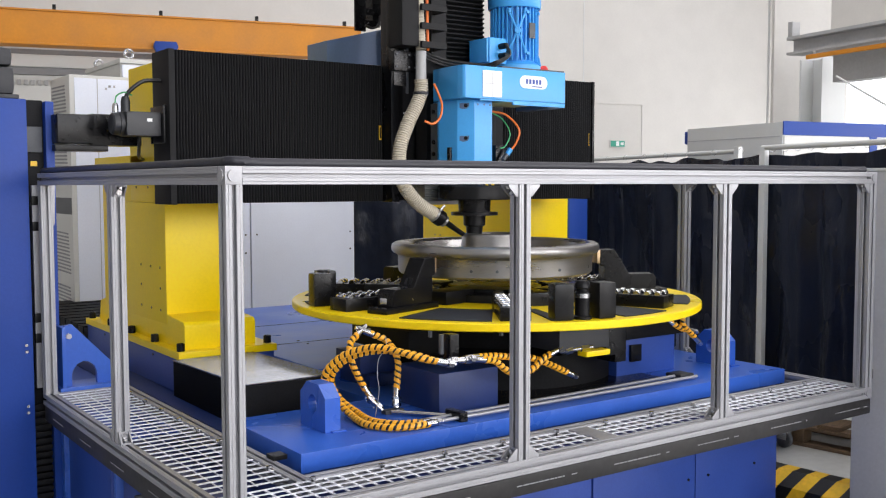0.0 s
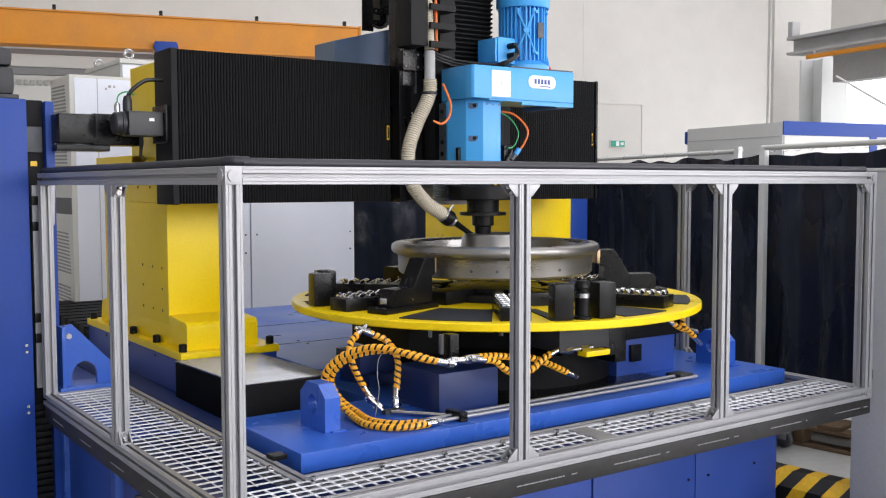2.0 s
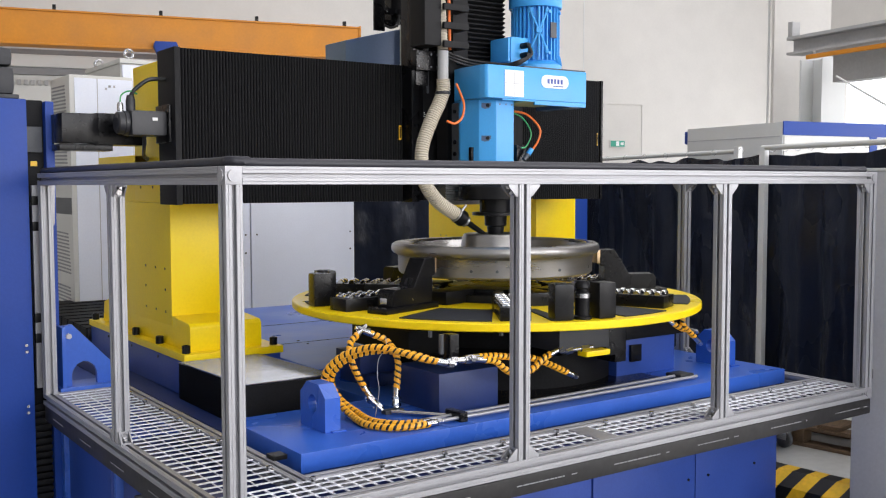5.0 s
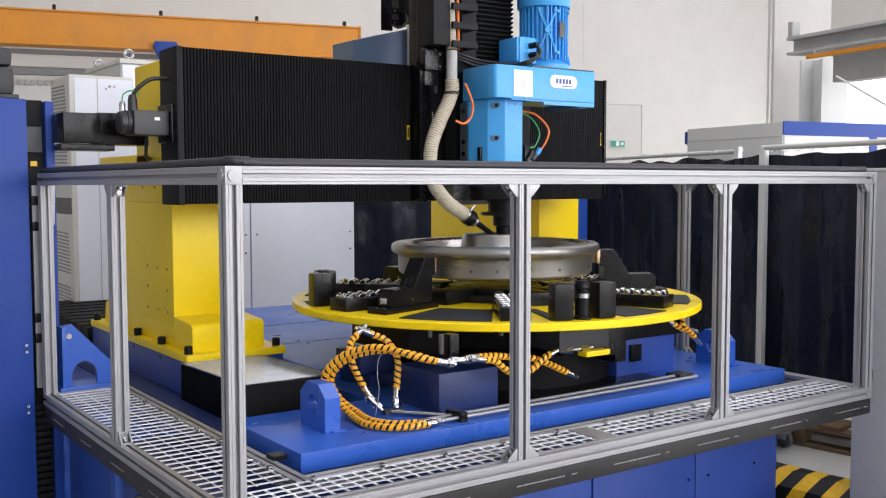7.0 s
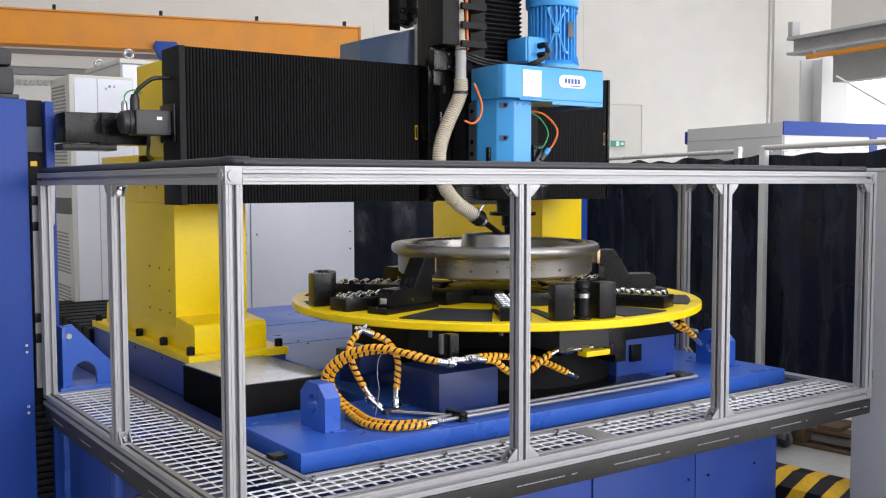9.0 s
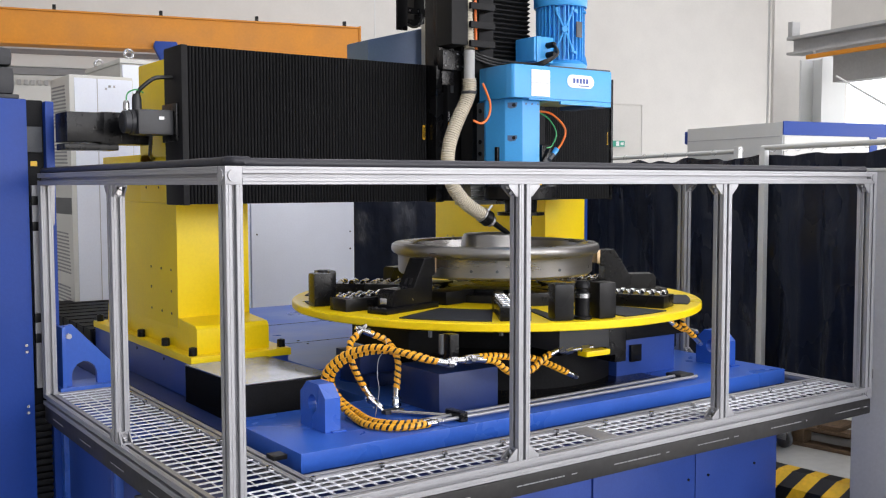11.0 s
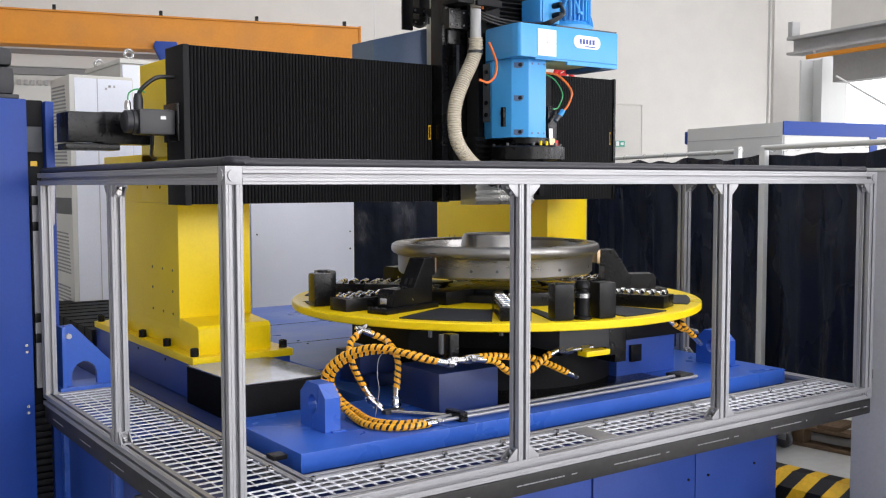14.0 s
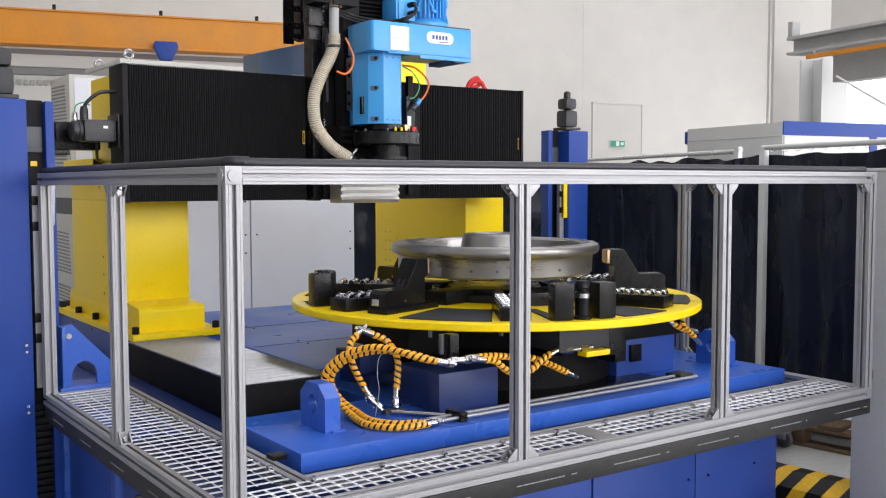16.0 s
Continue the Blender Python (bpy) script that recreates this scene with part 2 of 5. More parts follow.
def daylight():
    """Lamps in the openings; the skylights and front window bands are assumed and unseen."""
    for x, power in ((-5, 30), (0, 220), (5, 355), (10, 320)):
        window_light("skylight_daylight", HALL @ pose(x, 2.2, 8.98), 2.0, 18, power)
    for x, w, power in ((-4, 6, 50), (3, 6, 480), (9.5, 5, 580)):
        window_light("window_daylight", HALL @ pose(x, -8.95, 3.75, 90, 0, 0), w, 4.6, power)
    for y, w, power in ((-5.5, 4, 200), (0.75, 6, 200), (9.0, 5.6, 80)):
        window_light("side_daylight", HALL @ pose(12.25, y, 2.08, 90, 0, 90), w, 2.1, power)


hall()
daylight()


def crane():
    """The orange bridge girder before the far wall, with its rail and the shutter box under it."""
    girder = thing("crane_girder", "orange painted overhead crane bridge girder", "crane", at=(0, 0, 0))
    a, b = Vector((1.851, 11.52, 0)), Vector((6.456, 10.336, 0))
    d = (b - a).normalized()
    m = Matrix.Translation(a) @ Matrix.Rotation(math.atan2(d.y, d.x), 4, "Z")
    length = (b - a).length + 0.0

    def bar(name, x0, y0, z0, x1, y1, z1, mat, bevel=0.01):
        bm = box_bm(x0, y0, z0, x1, y1, z1, bevel)
        bm.transform(m)
        return part(name, bm, mat, girder)
    bar("web", -8, 0.0, 3.35, length, 0.30, 3.755, ORANGE)
    bar("top_flange", -8, -0.02, 3.755, length, 0.32, 3.78, ORANGE)
    bar("bottom_flange", -8, -0.02, 3.32, length, 0.32, 3.35, ORANGE)
    bar("end_plate", length, -0.02, 3.31, length + 0.03, 0.32, 3.79, ORANGE)
    for x in (0.62, 1.97, 3.27, 4.54):
        bar("stop_lug", x, 0.06, 3.78, x + 0.045, 0.12, 3.86, BLACK)
    hoist = solid("hook_block", prism([(-0.14, 0.12), (0.14, 0.12), (0.165, 0.05), (0.08, -0.13), (-0.08, -0.13), (-0.165, 0.05)], -0.06, 0.06, 0.02, "y"), LIFT_BLUE,
                  "blue rounded crane hook block hanging under the girder", "hook block", at=(0, 0, 0))
    hoist.matrix_world = m @ pose(2.03, -0.1, 3.30)
    box = thing("shutter_housing", "long pale grey roller shutter housing under the girder", "shutter", at=(0, 0, 0))
    # the STAMP strips over and under the housing paint its shadow lines
    for name, x0, y0, z0, x1, y1, z1, mat in (("housing", -8, 0.6, 3.10, length + 1, 0.95, 3.27, PALE), ("guide_rail", -8, 0.65, 3.0, length + 1, 0.9, 3.10, STAMP), ("upper_channel", -8, 0.62, 3.27, length + 1, 0.9, 3.34, STAMP),
                                           ("shutter_leaf", -8, 0.7, 0, 1.2, 0.76, 3.0, CREAM)):
        bm = box_bm(x0, y0, z0, x1, y1, z1, 0.02)
        bm.transform(m)
        part(name, bm, mat, box)
    for k in range(13):
        x = -0.02 + k * 0.085
        bm = box_bm(x, 0.66, 2.86, x + 0.05, 0.699, 2.93, 0.004)
        bm.transform(m)
        part("comb_tooth", bm, GIRDER, box)
    bm = box_bm(1.1, 0.60, 2.70, 1.16, 0.695, 2.95, 0.004)
    bm.transform(m)
    part("bracket", bm, GIRDER, box)


crane()


def side_girders():
    """Grey crane runway and the orange rail by the tall window."""
    runway = thing("crane_runway", "grey painted steel runway girder on wall brackets", "girder", at=(0, 0, 0))
    a, b = Vector((9.107, 5.017, 0)), Vector((8.876, 3.646, 0))
    part("brace", rod((8.75, 4.12, 2.655), (8.50, 3.33, 2.25), 0.012, 8), PALE, runway)
    d = (b - a).normalized()
    m = Matrix.Translation(a) @ Matrix.Rotation(math.atan2(d.y, d.x), 4, "Z")
    for name, x0, y0, z0, x1, y1, z1, mat in (("top_flange", 0, 0, 3.17, 7, 0.25, 3.21, GIRDER), ("web", 0, 0.11, 3.03, 7, 0.14, 3.17, GIRDER), ("bottom_flange", 0, 0, 3.00, 7, 0.25, 3.03, GIRDER),
                                          ("current_rail", 0.33, -0.03, 2.915, 7, 0.0, 2.965, ORANGE), ("rail_hanger", 0.4, 0.0, 2.92, 0.44, 0.02, 3.00, GIRDER), ("bracket", 0.02, 0.0, 3.21, 0.09, 0.12, 3.38, GIRDER), ("lower_beam", 0.42, 0.3, 2.66, 7, 0.5, 3.0, GIRDER)):
        bm = box_bm(x0, y0, z0, x1, y1, z1, 0.008)
        bm.transform(m)
        part(name, bm, mat, runway)
    pier = thing("wall_pier", "white painted square wall pier with downpipe", "pier", at=(0, 0, 0))
    bm = box_bm(-0.34, -0.25, 0, 0.34, 0.25, 9, 0.01)
    bm.transform(Matrix.Translation((10.35, 5.70, 0)) @ Matrix.Rotation(radians(-50), 4, "Z"))
    part("pier_body", bm, WHITE, pier)
    part("downpipe", rod((10.1, 6.0, 0), (10.1, 6.0, 9), 0.014), PALE, pier)
    steel = thing("steel_column", "pale grey steel column beside the bright window", "column", at=(0, 0, 0))
    for name, q in (("flange", (-0.19, -0.2, 0, 0.15, -0.17, 3.0)), ("web", (-0.012, -0.17, 0, 0.012, 0.17, 3.0)), ("flange", (-0.19, 0.17, 0, 0.15, 0.2, 3.0))):
        bm = box_bm(*q, 0.004)
        bm.transform(Matrix.Translation((9.75, 4.95, 0)) @ HALL)
        part(name, bm, PALE, steel)


side_girders()


def exit_sign():
    sign = thing("exit_sign", "small green and white escape route sign on the wall", "sign", at=(0, 0, 0))
    m = Matrix.Translation((10.1, 8.75, 2.12)) @ HALL
    for name, q, mat in (("sign_case", (-0.13, -0.04, -0.055, 0.13, 0.02, 0.055), CREAM), ("sign_face", (-0.12, -0.045, -0.045, 0.12, -0.04, 0.045), EXIT),
                         ("pictogram", (-0.03, -0.048, -0.035, 0.02, -0.045, 0.035), PAPER), ("pictogram", (0.05, -0.048, -0.02, 0.1, -0.045, 0.02), PAPER)):
        bm = box_bm(*q, 0.002)
        bm.transform(m)
        part(name, bm, mat, sign)
    frame_ob = thing("door_frame", "white flush door with slim frame in the far wall", "door", at=(0, 0, 0))
    m = Matrix.Translation((9.72, 8.86, 0)) @ HALL
    for name, q in (("jamb", (-0.03, -0.03, 0, 0, 0.02, 2.72)), ("jamb", (0.82, -0.03, 0, 0.85, 0.02, 2.72)), ("lintel", (-0.03, -0.03, 2.72, 0.85, 0.02, 2.75)), ("door_leaf", (0, -0.02, 0, 0.82, 0.02, 2.72))):
        bm = box_bm(*q, 0.004)
        bm.transform(m)
        part(name, bm, WHITE, frame_ob)


exit_sign()


# ---- the guard frame with its walkway ----
G, BX, CY, W = -0.814, 2.739, 1.825, 0.045


def slotted(length, bm=None):
    """45 mm slotted profile along z from 0, cross-section about its middle."""
    h, s, d, c = W / 2, 0.005, 0.0145, 0.0015
    g = 0.0009
    quarter = [(-h + c, -h), (-0.0150, -h), (-0.0143, -h + g), (-0.0136, -h), (-s - 0.0012, -h), (-s, -h + 0.0012), (-s, -h + 0.004), (-0.007, -h + 0.004), (-0.007, -h + d), (0.007, -h + d), (0.007, -h + 0.004), (s, -h + 0.004), (s, -h + 0.0012), (s + 0.0012, -h), (0.0136, -h), (0.0143, -h + g), (0.0150, -h), (h - c, -h)]
    pts = []
    for k in range(4):
        a = k * math.pi / 2
        for x, y in quarter:
            pts.append((x * math.cos(a) - y * math.sin(a), x * math.sin(a) + y * math.cos(a)))
    return prism(pts, 0, length, 0, "z", bm)


def profile_bar(name, p, q, parent):
    p, q = Vector(p), Vector(q)
    d = q - p
    bm = slotted(d.length)
    turn = Matrix.Identity(4)
    if abs(d.x) > 0.01:
        turn = Matrix.Rotation(math.pi / 2, 4, "Y")
    elif abs(d.y) > 0.01:
        turn = Matrix.Rotation(-math.pi / 2, 4, "X")
    bm.transform(Matrix.Translation(p) @ turn)
    return part(name, bm, ALU, parent, smooth=False)


def add_bracket(parent, at, angle, up):
    """Die-cast corner bracket with two cheeks and two bolts; it reaches along x before it is turned."""
    h = 0.036
    m = Matrix.Translation(at) @ Matrix.Rotation(radians(angle), 4, "Z")
    bm = bmesh.new()
    for y in (-0.0185, 0.0135):
        prism([(0.0, 0.0), (h, 0.0), (h, up * 0.007), (0.007, up * h), (0.0, up * h)], y, y + 0.005, 0.001, "y", bm)
    box_bm(0.0, -0.0130, min(0, up * 0.005), h, 0.0130, max(0, up * 0.005), 0.0, bm)
    box_bm(0.0, -0.0130, min(up * 0.0055, up * h), 0.005, 0.0130, max(up * 0.0055, up * h), 0.0, bm)
    bm.transform(m)
    ob = part("angle_bracket", bm, ALU, parent)
    for bolt in (rod((0.023, 0, up * 0.004), (0.023, 0, up * 0.0135), 0.0085, 12), rod((0.004, 0, up * 0.024), (0.0135, 0, up * 0.024), 0.0085, 12)):
        bm = bolt
        bm.transform(m)
        part("bolt", bm, STEEL, ob)


def guard():
    g = thing("guard_frame", "aluminium profile safety guard with walkway round the machine", "guard")
    m = W / 2
    profile_bar("top_rail", (W, m, m), (BX - W, m, m), g)
    profile_bar("top_rail", (m, W, m), (m, CY, m), g)
    profile_bar("top_rail", (BX - m, W, m), (BX - m, 0.985, m), g)
    profile_bar("bottom_rail", (W, m, G - m), (BX - W, m, G - m), g)
    profile_bar("bottom_rail", (m, W, G - m), (m, CY, G - m), g)
    profile_bar("bottom_rail", (BX - m, W, G - m), (BX - m, 0.985, G - m), g)
    profile_bar("inner_rail", (0.28 + W, 0.225, G - m), (BX - W, 0.225, G - m), g)
    profile_bar("inner_rail", (0.303, 0.203, G - m), (0.303, CY, G - m), g)
    profile_bar("end_rail", (W, CY - m, G - m), (0.28, CY - m, G - m), g)
    posts = [(m, m), (0.925, m), (1.832, m), (BX - m, m), (m, 0.916), (m, CY - m), (BX - m, 0.962)]
    for x, y in posts:
        profile_bar("post", (x, y, G), (x, y, 0), g)
    for x, y in ((m, m), (BX - m, m)):
        for z in (m, G - m):
            cap = part("corner_block", box_bm(x - m, y - m, z - m, x + m, y + m, z + m, 0.003), ALU, g)
            part("cover_cap", lathe([(0.016, -m - 0.0035), (0.016, -m)], 20, (x, y, z), "y"), ALU, cap)
            part("cover_cap", lathe([(0.016, -m - 0.0035), (0.016, -m)], 20, (x, y, z), "x"), ALU, cap)
    for x in (0.925, 1.832):
        for s in (-1, 1):
            for z, up in ((0, -1), (G, 1)):
                add_bracket(g, (x + s * m, m, z), 0 if s > 0 else 180, up)
    for x, y in ((m, 0.916), (BX - m, 0.962)):
        for s in (-1, 1):
            for z, up in ((0, -1), (G, 1)):
                add_bracket(g, (x, y + s * m, z), 90 * s, up)
    add_bracket(g, (BX - W, m, 0), 180, -1)
    # soft bumper on the top rails
    line = [Vector(q) for q in ((0.02, CY - 0.02, W + 0.009), (0.021, 1.2, W + 0.010), (0.020, 0.5, W + 0.009), (0.021, 0.10, W + 0.010), (0.026, 0.035, W + 0.012), (0.07, 0.020, W + 0.011),
                                (0.14, 0.021, W + 0.008), (0.9, 0.021, W + 0.009), (1.7, 0.021, W + 0.009), (2.55, 0.021, W + 0.009), (BX - 0.06, 0.021, W + 0.010))]
    part("foam_bumper", tube(spline([tuple(q) for q in line], 6), 0.0125, 14), FOAM, g, "dark foam tube along the top rail")
    # dark toe boards
    front = part("toe_board", box_bm(0.0, 0.004, G - 0.108, BX, 0.022, G - W - 0.002, 0.006), STRIP, g, "dark rubber strip with pale printing")
    left = part("toe_board", box_bm(0.004, 0.03, G - 0.108, 0.022, CY, G - W - 0.002, 0.006), STRIP, g, "dark rubber strip with pale printing")
    rng = random.Random(4)
    for k in range(7):
        x = 0.10 + k * 0.40
        for j in range(11):
            x1 = x + rng.uniform(0.006, 0.024)
            part("print_mark", box_bm(x, 0.0025, G - 0.0785, x1, 0.0042, G - 0.0752, 0), STAMP, front)
            x = x1 + (0.030 if j == 9 else 0.004)
    for k in range(5):
        y = 0.12 + k * 0.36
        part("print_mark", box_bm(0.0025, y, G - 0.080, 0.0042, y + 0.13, G - 0.077, 0), STAMP, left)
    # wire grating panels on the rails
    for x0, y0, x1, y1 in ((W, 0.248, 0.28, CY - W), (W, W, 1.28, 0.203), (1.37, W, BX - W, 0.203)):
        bm = bmesh.new()
        sx, sy = (0.046, 0.036) if x1 - x0 > 0.5 else (0.052, 0.048)
        wx, wy = (0.0040, 0.0026) if x1 - x0 > 0.5 else (0.0013, 0.0036)
        nx, ny = max(2, round((x1 - x0) / sx)), max(2, round((y1 - y0) / sy))
        for i in range(nx + 1):
            x = x0 + 0.004 + (x1 - x0 - 0.008) * i / nx
            box_bm(x - wx, y0, G - 0.0095, x + wx, y1, G - 0.0062, 0, bm)
        for j in range(ny + 1):
            y = y0 + 0.004 + (y1 - y0 - 0.008) * j / ny
            box_bm(x0, y - wy, G - 0.0062, x1, y + wy, G - 0.003, 0, bm)
        part("wire_grating", bm, ZINC, g, "galvanised wire grating", smooth=False)
    part("cross_plate", box_bm(1.285, W, G - 0.03, 1.365, 0.203, G - 0.003, 0.003), ALU, g)
    for k in range(12):
        part("clamp_screw", lathe([(0.0, 0.012), (0.009, 0.010), (0.009, 0.0), (0.004, 0.0), (0.004, -0.01)], 10, (0.10 + k * 0.225, 0.195, G - 0.002)), STEEL, g)
    for k in range(8):
        part("clamp_screw", lathe([(0.0, 0.012), (0.009, 0.010), (0.009, 0.0), (0.004, 0.0), (0.004, -0.01)], 10, (0.273, 0.36 + k * 0.18, G - 0.002)), STEEL, g)
    # added sheets that darken the grating's openings; no such tray is known
    part("drip_tray", box_bm(0.03, 0.03, G - 0.100, BX - 0.03, 0.36, G - 0.094, 0.002), UNDER_SHEET, g, "dark blue sheet added under the grating")
    part("drip_tray", box_bm(0.03, 0.361, G - 0.100, 0.37, 1.28, G - 0.094, 0.002), UNDER_SHEET, g, "dark blue sheet added under the grating")
    for k in range(10):
        x = 0.16 + k * 0.27
        part("tray_stiffener", box_bm(x, 0.05, G - 0.094, x + 0.012, 0.20, G - 0.070, 0.001), ZINC, g)
    part("stop_plate", box_bm(0.315, 0.42, G + 0.0, 0.36, 0.47, G + 0.014, 0.002), BLACK, g)
    return g


guard()


def lift_column(name, mirror, at, label, reach=0.36):
    """Blue channel column with a dark slide and a motor on top."""
    c = thing(name, label, "lift column", "guard lift columns", at=at)
    s = mirror
    deep = 0.30 if reach > 0.3 else 0.13
    part("outer_cheek", box_bm(min(-0.03 * s, -reach * s), 0.0, -1.5, max(-0.03 * s, -reach * s), deep, 0.33, 0.006), LIFT_BLUE, c)
    part("inner_cheek", box_bm(min(s * 0.052, s * 0.085), 0.06, -1.5, max(s * 0.052, s * 0.085), deep, 0.33, 0.004), LIFT_BLUE, c)
    part("slide_plate", box_bm(min(-0.03 * s, 0.052 * s), 0.10, -1.5, max(-0.03 * s, 0.052 * s), deep - 0.005, 0.335, 0.004), BELLOWS, c)
    part("cover_plate", box_bm(min(-0.022 * s, 0.045 * s), 0.088, 0.13, max(-0.022 * s, 0.045 * s), 0.098, 0.23, 0.002), CHAR, c)
    part("warning_label", box_bm(min(0.0, 0.025 * s), 0.094, 0.075, max(0.0, 0.025 * s), 0.099, 0.095, 0), TAPE, c)
    bm = bmesh.new()
    for k in range(22):
        z = -1.48 + k * 0.028
        box_bm(min(-0.028 * s, 0.05 * s), 0.075, z, max(-0.028 * s, 0.05 * s), 0.099, z + 0.018, 0.003, bm)
    part("bellows", bm, BELLOWS, c)
    x = -0.125 * s if reach > 0.3 else -0.075 * s
    hw, y0 = (0.075, 0.08) if reach > 0.3 else (0.05, 0.02)
    part("motor_flange", box_bm(x - hw - 0.01, y0 - 0.01, 0.336, x + hw + 0.01, y0 + 2 * hw + 0.01, 0.352, 0.003), DARK, c)
    motor = part("motor", box_bm(x - hw, y0, 0.352, x + hw, y0 + 2 * hw, 0.46, 0.030), DARK, c)
    part("motor_cap", box_bm(x - hw + 0.004, y0 + 0.004, 0.461, x + hw - 0.004, y0 + 2 * hw - 0.004, 0.535, 0.034), DARK, motor)
    part("plug", lathe([(0.022, 0.0), (0.022, 0.03), (0.016, 0.04), (0.0, 0.042)], 14, (x, y0 + hw, 0.535)), DARK, motor)
    for z in (-0.62, -0.645, -0.86, -0.885):
        part("screw", lathe([(0.006, -0.004), (0.006, 0.002)], 8, (-0.055 * s, 0, z), "y"), STEEL, c)
    part("guide_profile", box_bm(-0.012, 0.035, -0.80, 0.022, 0.065, 0.0, 0.003), ALU, c)
    for z in (-0.06, -0.16, -0.52, -0.60):
        part("clamp", box_bm(-0.016, 0.02, z - 0.018, 0.014, 0.036, z + 0.018, 0.003), BLACK, c)
    return c


lift_column("lift_column", 1, (0.0, 1.83, Z0), "blue guard lift column with black slide and dark motor")
near_bracket = thing("slide_bracket", "steel slide bracket bolted to the guard post", "bracket", at=(0, 0, Z0))
part("bracket_plate", prism([(0.036, 0.0), (0.072, 0.0), (0.068, -0.15), (0.055, -0.178), (0.036, -0.178)], 1.85, 1.858, 0.002, "y"), ALU, near_bracket)
for z in (-0.05, -0.11, -0.15):
    part("bolt", lathe([(0.0, 1.843), (0.006, 1.843), (0.006, 1.85)], 8, (0.05, 0, z), "y"), STEEL, near_bracket)
far_column = lift_column("lift_column", -1, (3.215, 2.345, Z0), "far blue guard lift column with dark motor on top", 0.19)


part("yellow_flap", prism([(0.0, 0.09), (0.125, 0.09), (0.115, -0.17), (0.09, -0.208), (0.0, -0.208)], 0.012, 0.02, 0.001, "y"), YELLOW, far_column, "yellow plastic flap on the slide")


def gusset():
    g = thing("gusset_bracket", "blue welded gusset bracket with arched opening", "bracket")
    pts = [(0.075, -0.80), (0.075, -0.56), (0.12, -0.555), (0.27, -0.715), (0.27, -0.80), (0.215, -0.80)]
    pts += [(0.165 + 0.05 * math.cos(a), -0.765 + 0.06 * math.sin(a)) for a in (0.2, 0.7, 1.2, 1.7, 2.2, 2.7, 3.0)] + [(0.115, -0.80)]
    part("web", prism(pts, 1.84, 1.865, 0.0, "y"), BLUE, g, smooth=False)
    part("flange", box_bm(0.07, 1.80, -0.80, 0.085, 1.92, -0.56, 0.003), BLUE, g)
    part("bolt", lathe([(0.012, -0.012), (0.012, 0.0)], 6, (0.105, 1.84, -0.60), "y"), STEEL, g)
    part("foot_plate", box_bm(0.06, 1.80, -0.83, 0.33, 1.95, -0.80, 0.003), BLUE, g)
    part("strut", box_bm(0.08, 1.85, -1.5, 0.15, 1.93, -0.83, 0.004), BLUE, g)


gusset()


